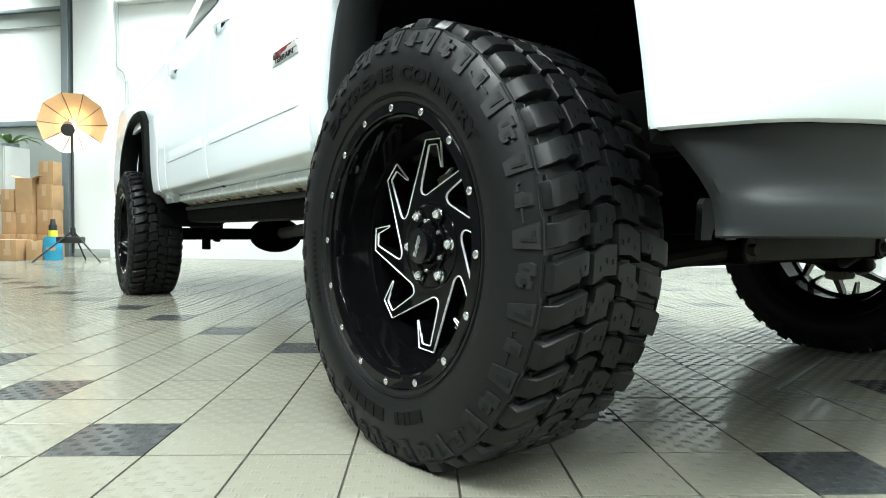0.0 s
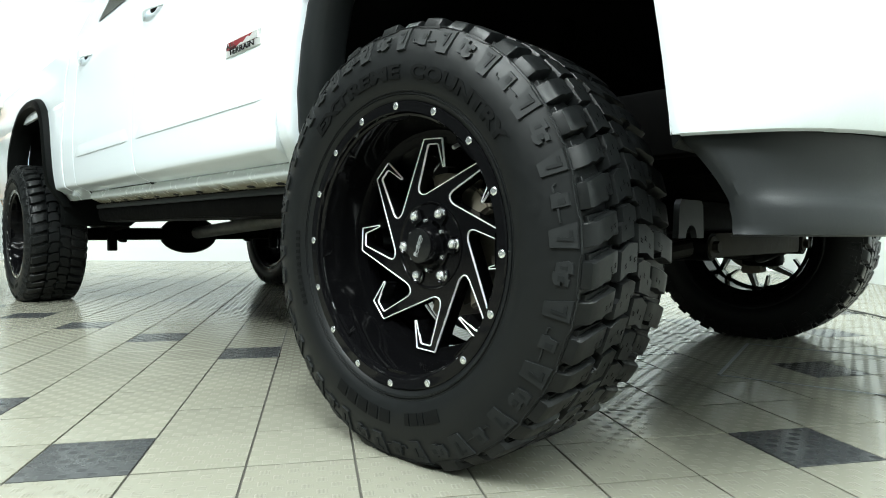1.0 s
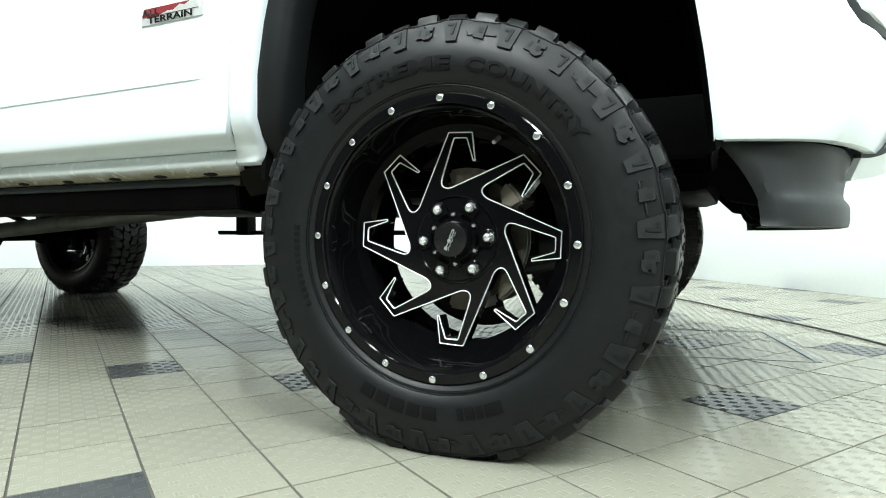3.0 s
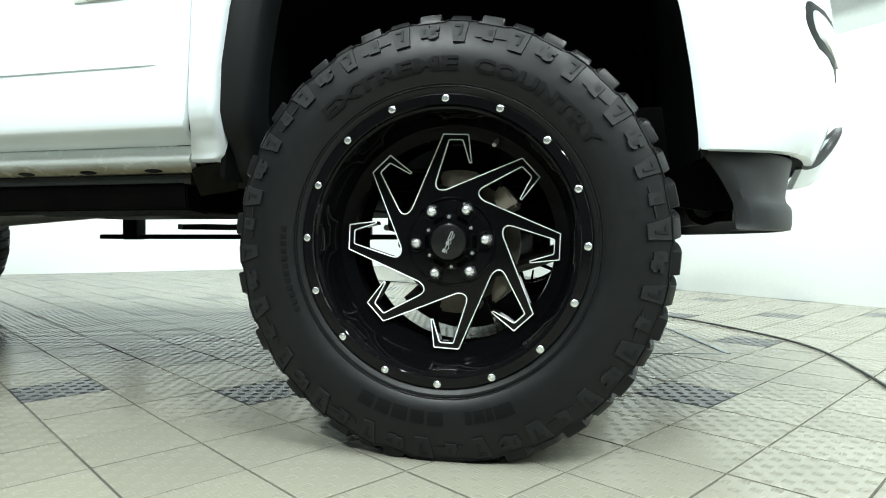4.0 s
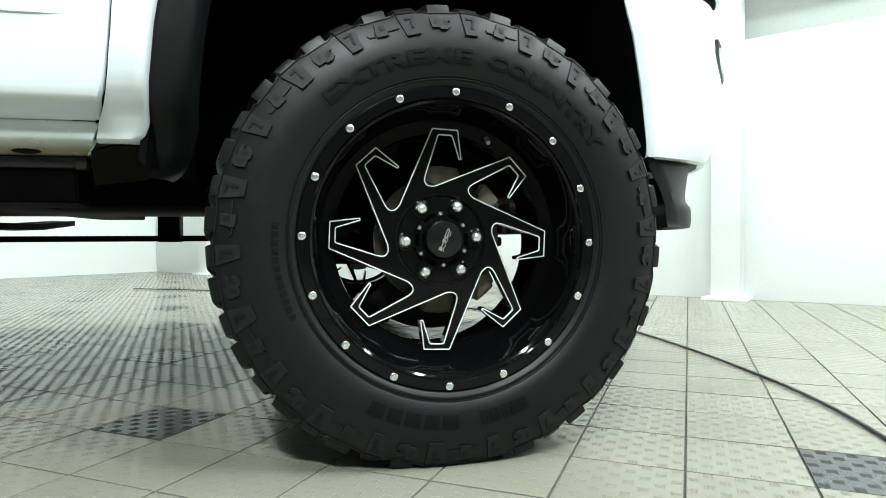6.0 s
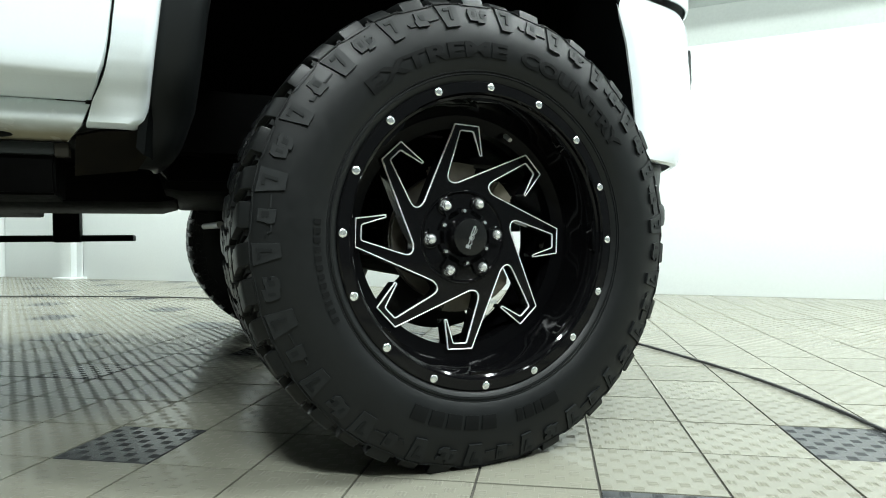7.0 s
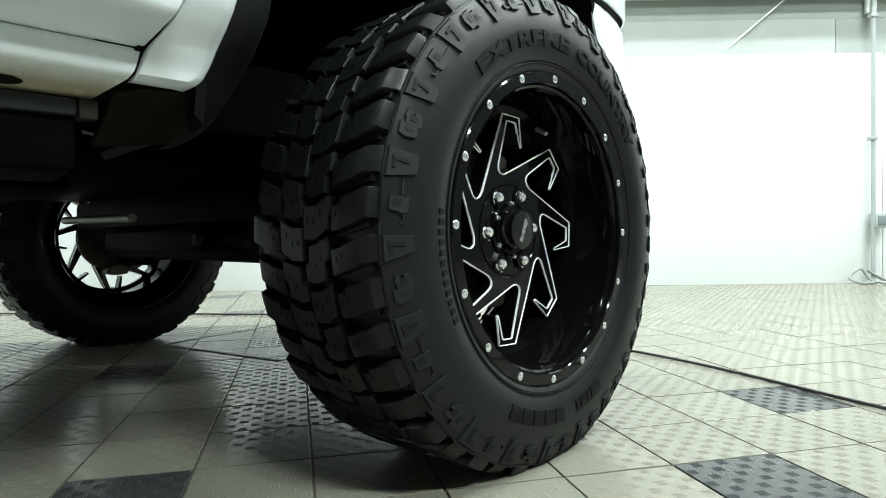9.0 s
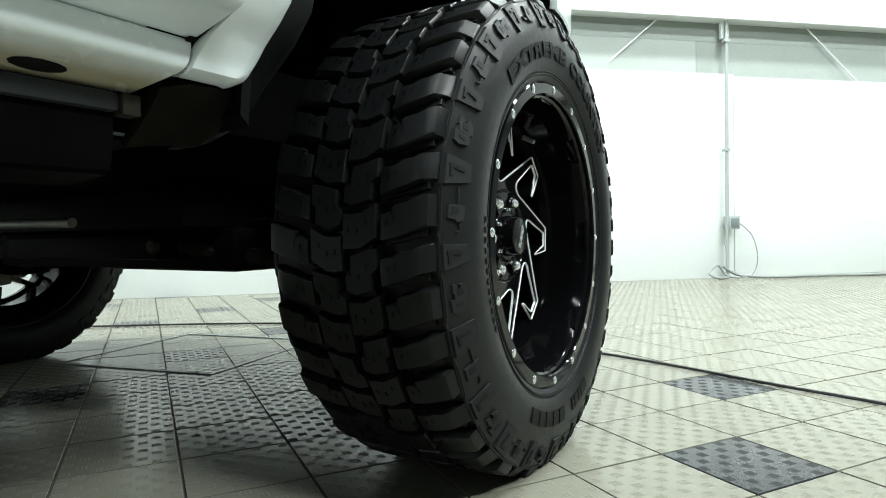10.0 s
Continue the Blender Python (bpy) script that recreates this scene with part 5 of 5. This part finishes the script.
part("crossmember", box((0.18, 0.78, 0.375), (0.29, 1.43, 0.44), 0.015), DUSTY_STEEL, truck, "dusty brown front crossmember")
part("crossmember", slab([[(-1.42, 1.15, 0.452), (-1.36, 1.10, 0.450), (-1.28, 1.15, 0.452)], [(-1.44, 1.50, 0.455), (-1.36, 1.50, 0.452), (-1.27, 1.50, 0.455)], [(-1.40, 1.90, 0.480), (-1.36, 1.90, 0.478), (-1.31, 1.90, 0.480)]], (0, 0, 0.022)), CHASSIS, truck)
for y0, y1 in ((0.13, 0.50),):
    part("mud_guard", box((-3.17, y0, 0.46), (-3.09, y1, 0.64), 0.02), BLACK_PLASTIC, truck)
part("fuel_tank", box((-2.9, 0.28, 0.52), (-1.9, 0.85, 0.68), 0.05), CHASSIS, truck)
for side in (0, 1):
    def fy(y):
        return y if not side else 2 * MID - y
    part("lower_control_arm", pipe([(0.0, fy(0.29), 0.335), (0.10, fy(0.50), 0.355), (0.245, fy(0.74), 0.402)], 0.022, 10), ARM_STEEL, truck)
    part("lower_control_arm", pipe([(0.0, fy(0.29), 0.335), (-0.12, fy(0.50), 0.360), (-0.24, fy(0.74), 0.402)], 0.018, 10), ARM_STEEL, truck)
    cut = [(0.625 + 0.028 * math.cos(math.pi * k / 8), 0.425 + 0.030 * math.sin(math.pi * k / 8)) for k in range(9)]
    plate = [(0.69, 0.425), (0.685, 0.50), (0.675, 0.512), (0.575, 0.512), (0.565, 0.50), (0.560, 0.425)] + list(reversed(cut))
    part("arm_bracket", prism([(fy(v), z) for v, z in plate], -0.296, -0.282), BRACKET, truck, "grey steel bracket over the arm", m=pose(0, 0, 0, rz=90))
    part("washer", tube((0.290, fy(0.755), 0.403), (0.294, fy(0.755), 0.403), 0.026, None, 24), DUSTY_STEEL, truck, "dull zinc washer")
    ob = part("arm_bush", tube((0.22, fy(0.755), 0.403), (0.29, fy(0.755), 0.403), 0.034), CHASSIS, truck)
    part("bush_bolt", tube((0.292, fy(0.755), 0.403), (0.308, fy(0.755), 0.403), 0.014, None, 6), DUSTY_STEEL, ob, "dull zinc bolt")
    part("steering_knuckle", box((-0.07, min(fy(0.20), fy(0.30)), 0.30), (0.07, max(fy(0.20), fy(0.30)), 0.62), 0.02), CHASSIS, truck)
    part("upper_control_arm", pipe([(0, fy(0.28), 0.66), (0.14, fy(0.56), 0.68)], 0.02), CHASSIS, truck)
    part("strut", tube((0, fy(0.46), 0.40), (0, fy(0.52), 0.95), 0.045), CHASSIS, truck)
    part("tie_rod", tube((-0.14, fy(0.28), 0.43), (-0.16, fy(0.9), 0.46), 0.011), CHASSIS, truck)
    part("half_shaft", tube((0, fy(0.26), 0.4105), (0, fy(0.75), 0.47), 0.022), CHASSIS, truck)

# pale bracket behind the fender's foot
part("foot_bracket", slab([[(-0.648, 0.325, 0.549), (-0.63, 0.318, 0.546), (-0.58, 0.318, 0.545), (-0.558, 0.325, 0.549)], [(-0.645, 0.342, 0.553), (-0.63, 0.346, 0.551), (-0.58, 0.346, 0.550), (-0.560, 0.342, 0.553)]], (0, 0, 0.004)), STEEL_GREY, truck, "grey metal underbody bracket")

# far side step, swung out
step = part("side_step", box((-2.65, 2.06, 0.408), (-0.70, 2.22, 0.436), 0.008), BLACK_PLASTIC, truck, "black side step swung out")
for x in (-0.95, -2.4):
    part("step_arm", box((x - 0.05, 2.02, 0.405), (x + 0.05, 2.10, 0.56), 0.008), BLACK_PLASTIC, step)


# ---- things along the walls ----
def conduit_pole(m):
    t = thing("conduit_pole", "grey wall conduit with a socket box and hanging lead", "conduit", m=m)
    part("pipe", tube((0, 0, 0.02), (0, 0, 5.1), 0.015), CONDUIT, t)
    part("channel", box((0.016, -0.035, 2.0), (0.05, 0.035, 5.1), 0.004), STEEL_WHITE, t, "white painted backing channel")
    part("coil", pipe([(-0.06, 0.02, 0.012), (-0.10, 0.16, 0.012), (-0.07, 0.22, 0.05), (-0.04, 0.12, 0.11), (-0.05, 0.05, 0.03), (-0.12, -0.02, 0.012)], 0.009), HOSE, t, "loose grey loop of lead")
    part("bracket", box((-0.022, -0.02, 1.06), (0.03, 0.03, 1.085), 0.004), CONDUIT, t)
    part("bracket", box((-0.022, -0.02, 1.96), (0.03, 0.03, 1.985), 0.004), CONDUIT, t)
    b = part("socket_box", box((-0.03, -0.10, 0.41), (0.05, 0.0, 0.52), 0.008), CONDUIT, t, "small grey socket box")
    part("cover", box((-0.036, -0.085, 0.43), (-0.028, -0.015, 0.50), 0.003), STEEL_GREY, b)
    part("lead", pipe([(0, -0.10, 0.47), (-0.04, -0.20, 0.36), (-0.06, -0.24, 0.18), (-0.05, -0.20, 0.03), (-0.1, 0.0, 0.012)], 0.0042), HOSE, t, "thin grey lead")
    return t


conduit_pole(ROOM @ pose(-0.09, -2.83, 0))


def wall_fittings():
    """Grey upper bands of painted girt shade, white lower sheets, girts, columns and braces of the two walls in view.
    """
    # The girt's shade is put into the wall's colour as this band
    structure("wall_band_east", box((-0.012, SOUTH, 1.985), (-0.002, NORTH - 0.02, 2.14)), WALL_GREY, "grey green band that paints the girt's shade on the wall", ROOM)
    structure("wall_band_east", box((-0.016, SOUTH, 1.60), (-0.002, -2.60, 1.982)), WALL_PALE, "pale grey green strip of wall under the girt", ROOM)
    structure("wall_band_east", box((-0.018, -2.595, 1.60), (-0.002, NORTH - 0.02, 1.982)), WALL_PALER, "very pale green strip of wall under the girt", ROOM)
    for y0, y1, top in ((SOUTH + 0.02, -2.95, 1.70), (-2.945, NORTH - 0.03, 1.72)):
        structure("wall_sheet", box((-0.022, y0, 0.0), (-0.014, y1, top), 0.002), WALL_WHITE, "white wall sheet fixed over the lower wall", ROOM)
    for z in (2.14, 3.6):
        structure("wall_girt_east", box((-0.14, SOUTH, z), (-0.002, NORTH - 0.16, z + 0.16), 0.006), STEEL_WHITE, "white painted steel girt along the wall", ROOM)
    structure("wall_girt_north", box((-10.25, NORTH - 0.14, 2.14), (-0.02, NORTH - 0.002, 2.28), 0.006), STEEL_WHITE, "white painted steel girt along the wall", ROOM)
    structure("wall_girt_north", box((-10.25, NORTH - 0.14, 3.95), (-0.02, NORTH - 0.002, 4.10), 0.006), STEEL_WHITE, "white painted steel girt along the wall", ROOM)
    # Rail and band below paint the shaded underside of the upper girt
    structure("wall_girt_north", box((-ROOM_W + 0.01, NORTH - 0.10, 3.93), (-11.26, NORTH - 0.002, 3.98), 0.004), STEEL_GREY, "grey rail drawn as the dark edge of the girt's shade", ROOM)
    structure("wall_band_north", box((-ROOM_W + 0.01, NORTH - 0.04, 3.70), (-11.26, NORTH - 0.003, 3.926)), WALL_GREY, "grey green band that paints the upper girt's shade", ROOM)
    structure("wall_girt_north", box((-ROOM_W + 0.01, NORTH - 0.10, 2.10), (-11.26, NORTH - 0.002, 2.18), 0.004), STEEL_GREY, "grey window sill rail on the far wall", ROOM)
    structure("wall_band_north", box((-ROOM_W + 0.01, NORTH - 0.04, 1.0), (-11.26, NORTH - 0.003, 2.096)), WALL_PALE, "pale grey wall under the window sill", ROOM)
    structure("baseboard", box((-11.0, NORTH - 0.175, 0.0), (-10.35, NORTH - 0.162, 0.13), 0.003), WALL_GREY, "grey skirting at the foot of the pier", ROOM)
    for y in (0.35, 6.2):
        t = thing("steel_column", "white painted steel column on a base plate", "column", "steel columns", ROOM @ pose(-0.10, y, 0))
        part("web", box((-0.06, -0.006, 0), (0.06, 0.006, HIGH)), STEEL_WHITE, t)
        for x in (-0.07, 0.058):
            part("flange", box((x, -0.09, 0), (x + 0.012, 0.09, HIGH), 0.002), STEEL_WHITE, t)
        part("base_plate", box((-0.12, -0.14, 0), (0.12, 0.14, 0.02), 0.003), STEEL_WHITE, t)
    t = thing("steel_column", "blue grey painted steel column", "column", "steel columns", ROOM @ pose(-11.12, NORTH - 0.12, 0))
    part("flange", box((-0.060, -0.09, 0), (0.060, -0.075, HIGH), 0.002), STEEL_GREY, t)
    part("web", box((-0.008, -0.075, 0), (0.008, 0.075, HIGH)), STEEL_GREY, t)
    part("flange", box((-0.060, 0.075, 0), (0.060, 0.09, HIGH), 0.002), STEEL_GREY, t)
    structure("wall_pier", box((-11.0, NORTH - 0.16, 0), (-10.35, NORTH - 0.002, HIGH)), WALL_WHITE, "white boxed pier on the far wall", ROOM)
    tagged(part("conduit", pipe([ROOM @ Vector(p) for p in ((-10.28, NORTH - 0.05, 5.1), (-10.28, NORTH - 0.05, 3.4), (-10.27, NORTH - 0.06, 3.0), (-10.15, NORTH - 0.05, 2.85), (-10.12, NORTH - 0.05, 2.4), (-10.12, NORTH - 0.05, 0.1))], 0.025), CONDUIT), "grey plastic conduit running down the far wall", "conduit")
    for a, b in (((-0.05, -2.24, 2.15), (-0.05, -1.80, 1.78)), ((-0.05, -3.62, 2.15), (-0.05, -4.15, 1.70))):
        tagged(part("brace_rod", tube(ROOM @ Vector(a), ROOM @ Vector(b), 0.006), STEEL_WHITE), "thin white steel brace rod under the girt", "brace")


wall_fittings()


# ---- corner with boxes, cabinet and studio lamp ----
def carton(x, y, z, w, d, h, turn, open_top=False, label=False):
    t = thing("cardboard_box", "brown cardboard carton with its flaps open" if open_top else "closed brown cardboard carton in a stack", "box", "stacked cartons", pose(x, y, z, 0, 0, turn))
    bm = bmesh.new()
    if open_top:
        e = 0.006
        add_box(bm, (-w / 2, -d / 2, 0), (w / 2, d / 2, e))
        add_box(bm, (-w / 2, -d / 2, e), (w / 2, -d / 2 + e, h))
        add_box(bm, (-w / 2, d / 2 - e, e), (w / 2, d / 2, h))
        add_box(bm, (-w / 2, -d / 2 + e, e), (-w / 2 + e, d / 2 - e, h))
        add_box(bm, (w / 2 - e, -d / 2 + e, e), (w / 2, d / 2 - e, h))
    else:
        add_box(bm, (-w / 2, -d / 2, 0), (w / 2, d / 2, h), 0.006)
    part("body", bm, CARD, t)
    if open_top:
        for sgn in (-1, 1):
            part("flap", box((0, -d / 2, -0.003), (w * 0.45, d / 2, 0.003), 0, Matrix.Translation((sgn * w / 2, 0, h)) @ pose(0, 0, 0, 0, -25, 0 if sgn > 0 else 180)), CARD, t)
    else:
        part("tape", box((-0.03, -d / 2 - 0.002, h * 0.55), (0.03, -d / 2 + 0.002, h - 0.004)), CARD_LABEL, t, "pale packing tape")
    if label:
        part("label", box((-w * 0.22, -d / 2 - 0.003, h * 0.25), (w * 0.18, -d / 2 - 0.0005, h * 0.55)), CARD_LABEL, t, "pale printed label")


BX, BY = -5.35, 9.05
carton(BX - 0.392, BY - 0.22, 0, 0.222, 0.30, 0.29, 4)
carton(BX - 0.168, BY - 0.24, 0, 0.237, 0.30, 0.29, -3, label=True)
carton(BX + 0.076, BY - 0.10, 0, 0.207, 0.30, 0.27, 8)
carton(BX - 0.406, BY + 0.12, 0, 0.222, 0.30, 0.36, 0)
carton(BX - 0.176, BY + 0.12, 0, 0.222, 0.30, 0.36, 2)
carton(BX + 0.055, BY + 0.22, 0, 0.222, 0.28, 0.36, -2)
carton(BX - 0.399, BY + 0.12, 0.36, 0.200, 0.28, 0.32, 2)
carton(BX - 0.183, BY + 0.12, 0.36, 0.215, 0.28, 0.30, -2)
carton(BX + 0.048, BY + 0.22, 0.36, 0.222, 0.28, 0.36, 3)
carton(BX - 0.406, BY + 0.12, 0.68, 0.192, 0.28, 0.32, -3)
carton(BX - 0.190, BY + 0.12, 0.66, 0.222, 0.28, 0.50, 3, True)
carton(BX + 0.048, BY + 0.22, 0.72, 0.222, 0.28, 0.36, -2)
carton(BX + 0.055, BY + 0.22, 1.08, 0.200, 0.26, 0.34, 4)


def cabinet(m):
    t = thing("cabinet", "pale grey metal storage cabinet behind the cartons", "cabinet", m=m)
    part("body", box((-0.9, -0.22, 0.05), (0.25, 0.22, 1.68), 0.008), CABINET, t)
    part("plinth", box((-0.88, -0.20, 0), (0.23, 0.20, 0.05)), STEEL_GREY, t)
    for x0, x1 in ((-0.89, -0.33), (-0.32, 0.24)):
        d = part("door", box((x0, -0.236, 0.08), (x1, -0.222, 1.66), 0.003), CABINET, t)
        part("handle", box((x1 - 0.06, -0.255, 0.80), (x1 - 0.04, -0.236, 0.95), 0.004), STEEL_GREY, d)


cabinet(pose(-6.27, 9.75, 0, 0, 0, ROOM_TURN))


def plant(m):
    t = thing("potted_plant", "low leafy green plant on top of the cabinet", "plant", m=m)
    part("pot", tube((0, 0, 0), (0, 0, 0.05), 0.10, 0.12, 20), STEEL_GREY, t)
    rng = random.Random(4)
    for k in range(12):
        a, n = rng.uniform(0, 6.28), 0.35 + 0.25 * rng.random()
        rows = []
        for i in range(6):
            f = i / 5
            w = 0.035 * math.sin(math.pi * min(1, 0.12 + f * 0.88))
            c = Vector((math.cos(a) * n * f, math.sin(a) * n * f, 0.05 + 0.12 * math.sin(math.pi * f * 0.8)))
            sd = Vector((-math.sin(a), math.cos(a), 0))
            rows.append([c - sd * w, c - Vector((0, 0, 0.006)), c + sd * w])
        part("leaf", slab(rows, (0, 0, -0.002)), LEAF, t)


plant(pose(-6.15, 9.72, 1.68))


def water_bag(m):
    t = thing("blue_bag", "bright blue woven carrier bag standing by the cartons", "bag", m=m)
    rows = []
    for z, w in ((0, 0.115), (0.02, 0.12), (0.15, 0.125), (0.28, 0.118), (0.33, 0.112)):
        rows.append([(w * math.cos(a) * (1.0 if abs(math.cos(a)) > 0.7 else 0.95), 0.07 * math.sin(a), z) for a in (2 * math.pi * k / 24 for k in range(25))])
    part("body", slab(rows, lambda p: Vector((-p[0] * 0.04, -p[1] * 0.04, 0))), BLUE_BAG, t)
    part("panel", box((-0.06, -0.074, 0.14), (0.06, -0.070, 0.18)), CARD_LABEL, t, "white printed band")
    part("base", box((-0.11, -0.065, 0.0), (0.11, 0.065, 0.008)), BLUE_BAG, t)


water_bag(pose(-5.03, 8.86, 0, 0, 0, 10))


def drink_stack(m):
    t = thing("spray_can", "yellow and black bottle standing upright", "bottle", m=m)
    part("body", tube((0, 0, 0), (0, 0, 0.50), 0.055, 0.055, 20), STAND_BLACK, t)
    part("label", tube((0, 0, 0.26), (0, 0, 0.42), 0.058, 0.058, 20), YELLOW, t, "yellow wrap label")
    part("cap", tube((0, 0, 0.50), (0, 0, 0.58), 0.04, 0.03, 16), STAND_BLACK, t)


drink_stack(pose(-5.11, 9.00, 0))


def studio_lamp(m):
    """A lamp on a tripod stand that shines into an umbrella."""
    t = thing("studio_umbrella_light", "photo umbrella lamp glowing warm on a black tripod stand", "studio light", m=m)
    part("pole", tube((0, 0, 0.12), (0, 0, 1.78), 0.016), STAND_BLACK, t)
    for k in range(3):
        a = radians(100 + 120 * k)
        part("leg", tube((0, 0, 0.42), (0.46 * math.cos(a), 0.46 * math.sin(a), 0.012), 0.011), STAND_BLACK, t)
    part("hub", tube((0, 0, 0.36), (0, 0, 0.46), 0.03), STAND_BLACK, t)
    part("sand_bag", box((-0.20, -0.06, 0.25), (0.14, 0.06, 0.34), 0.03), STAND_BLACK, t)
    tilt = pose(0, 0, 1.85, 0, 0, 20)
    n = 10
    rows = []
    for i in range(7):
        f = i / 6
        r = 0.415 * f
        row = []
        for k in range(n * 4 + 1):
            a = 2 * math.pi * k / (n * 4)
            sag = 1 - 0.05 * f * (0.5 - 0.5 * math.cos(2 * math.pi * k / 4))
            row.append(tilt @ Vector((r * sag * math.cos(a), 0.22 - 0.17 * f * f, r * sag * math.sin(a))))
        rows.append(row)
    for g in range(n):
        low_side = math.sin(2 * math.pi * (g + 0.5) / n) < -0.45
        part("canopy_panel", slab([row[g * 4:g * 4 + 5] for row in rows], (0, 0.003, 0)), WHITE_CLOTH if low_side else CLOTH, t, "plain white cloth panel" if low_side else "gold cloth panel")
    for k in range(n):
        a = 2 * math.pi * k / n
        part("rib", pipe([tilt @ Vector((0.415 * f * math.cos(a), 0.212 - 0.17 * f * f, 0.415 * f * math.sin(a))) for f in (0.05, 0.4, 0.7, 1.0)], 0.004, 5), STAND_BLACK, t)
    part("shaft", tube(tilt @ Vector((0, 0.22, 0)), tilt @ Vector((0, -0.25, 0)), 0.006), STAND_BLACK, t)
    part("lamp_head", tube(tilt @ Vector((-0.04, -0.02, -0.05)), tilt @ Vector((0.00, -0.30, -0.14)), 0.065, 0.08, 24), STAND_BLACK, t)
    part("bulb", tube(tilt @ Vector((0, 0.02, -0.02)), tilt @ Vector((0, -0.02, -0.03)), 0.05, 0.05, 20), BULB, t)
    lamp = bpy.data.lights.new("studio_lamp", "SPOT")
    lamp.energy, lamp.color, lamp.spot_size, lamp.shadow_soft_size = 9, (1.0, 0.60, 0.28), radians(120), 0.05
    ob = new("studio_lamp", lamp)
    ob.matrix_basis = m @ tilt @ look((0, 0.03, -0.01), (0, 0.3, 0.02))


studio_lamp(pose(-4.50, 8.40, 0))

hose = tagged(part("air_hose", pipe([ROOM @ Vector(p) for p in ((-0.10, -2.78, 0.10), (-0.12, -2.9, 0.03), (-0.2, -3.05, 0.014), (-0.28, -3.2, 0.014), (-0.3, -3.6, 0.014), (-0.4, -4.3, 0.014), (-0.4, -5.2, 0.014))], 0.012), HOSE), "grey hose lying coiled on the floor by the wall", "hose")
bm = bmesh.new()
add_pipe(bm, [(2.95, 5.2, 0.006), (3.0, 4.0, 0.006), (2.821, 2.833, 0.006), (2.497, 2.10, 0.006), (2.22, 1.50, 0.006), (1.93, 1.10, 0.006), (1.49, 0.815, 0.006), (1.07, 0.61, 0.006), (0.80, 0.505, 0.006), (0.545, 0.44, 0.006), (0.284, 0.398, 0.006), (0.084, 0.356, 0.006), (-0.4, 0.22, 0.006), (-1.2, -0.2, 0.006), (-2.6, -0.9, 0.006)], 0.0045)
tagged(part("power_cable", bm, CABLE), "black rubber cable lying in a curve on the tiles", "cable")


def floor_hatch():
    """The frame of a hatch set cornerwise in the tiles."""
    t = thing("floor_hatch", "dark metal edge strips of a floor hatch in the tiles", "floor hatch", m=pose(1.757, 1.485, 0, 0, 0, 45))
    part("edge_strip", box((-0.29, -0.039, 0.0005), (0.345, -0.021, 0.003)), STEEL_GREY, t)
    part("edge_strip", box((-0.29, 0.585, 0.0005), (0.345, 0.595, 0.003)), STEEL_GREY, t)
    for x in (-0.29, 0.345):
        part("edge_strip", box((x - 0.004, -0.021, 0.0005), (x + 0.004, 0.585, 0.002)), STEEL_GREY, t)


floor_hatch()

# ---- floor ----
def dark_tile(i, j):
    """Dark tiles sit on a slanted lattice with the steps (2, -2) and (3, 3)."""
    x, y = i + 3, j - 6
    return (x + y) % 6 == 0 and (x - y) % 4 == 0 and not (i >= 2 and j <= 4)



floor_bm = box((-16, -14, -0.10), (9, 15, -0.004))
floor = structure("floor", floor_bm, GROUT, "tiled workshop floor, pale tiles with scattered dark ones")


def tile_mesh():
    bm = bmesh.new()
    h = PITCH / 2 - 0.0022
    a = [bm.verts.new((x, y, -0.006)) for x, y in ((-h, -h), (h, -h), (h, h), (-h, h))]
    g = h - 0.0006
    b = [bm.verts.new((x, y, -0.0005)) for x, y in ((-h, -h), (h, -h), (h, h), (-h, h))]
    c = [bm.verts.new((x, y, 0)) for x, y in ((-g, -g), (g, -g), (g, g), (-g, g))]
    for lo, hi in ((a, b), (b, c)):
        for i in range(4):
            j = (i + 1) % 4
            bm.faces.new((lo[i], lo[j], hi[j], hi[i]))
    bm.faces.new(c)
    return bm


def tiles():
    pair = {}
    for dark, m in ((False, TILE_LIGHT), (True, TILE_DARK)):
        bm = tile_mesh()
        me = bpy.data.meshes.new("floor_tile")
        bm.to_mesh(me)
        bm.free()
        me.materials.append(m)
        pair[dark] = me
    rest = {False: ([], []), True: ([], [])}
    rng = random.Random(3)
    h, g = PITCH / 2 - 0.0022, PITCH / 2 - 0.003
    for i in range(-72, 34):
        for j in range(-58, 66):
            x, y = (i + 0.5) * PITCH, (j + 0.5) * PITCH
            dark = dark_tile(i, j)
            dz = rng.uniform(-0.0006, 0.0004)
            if -5 <= i <= 8 and -1 <= j <= 19:
                ob = new("floor_tile", pair[dark])
                ob.parent = floor
                ob.location = (x, y, dz)
            else:
                vs, fs = rest[dark]
                k = len(vs)
                vs += [(x - h, y - h, dz - 0.004), (x + h, y - h, dz - 0.004), (x + h, y + h, dz - 0.004), (x - h, y + h, dz - 0.004), (x - g, y - g, dz), (x + g, y - g, dz), (x + g, y + g, dz), (x - g, y + g, dz)]
                fs += [(k + 4, k + 5, k + 6, k + 7)] + [(k + a, k + (a + 1) % 4, k + 4 + (a + 1) % 4, k + 4 + a) for a in range(4)]
    for dark, m in ((False, TILE_LIGHT), (True, TILE_DARK)):
        me = bpy.data.meshes.new("distant_tiles")
        me.from_pydata(rest[dark][0], [], rest[dark][1])
        me.materials.append(m)
        ob = new("distant_tiles", me)
        ob.parent = floor
        tagged(ob, "dark grey floor tiles" if dark else "pale grey floor tiles", kind="stuff")


tiles()
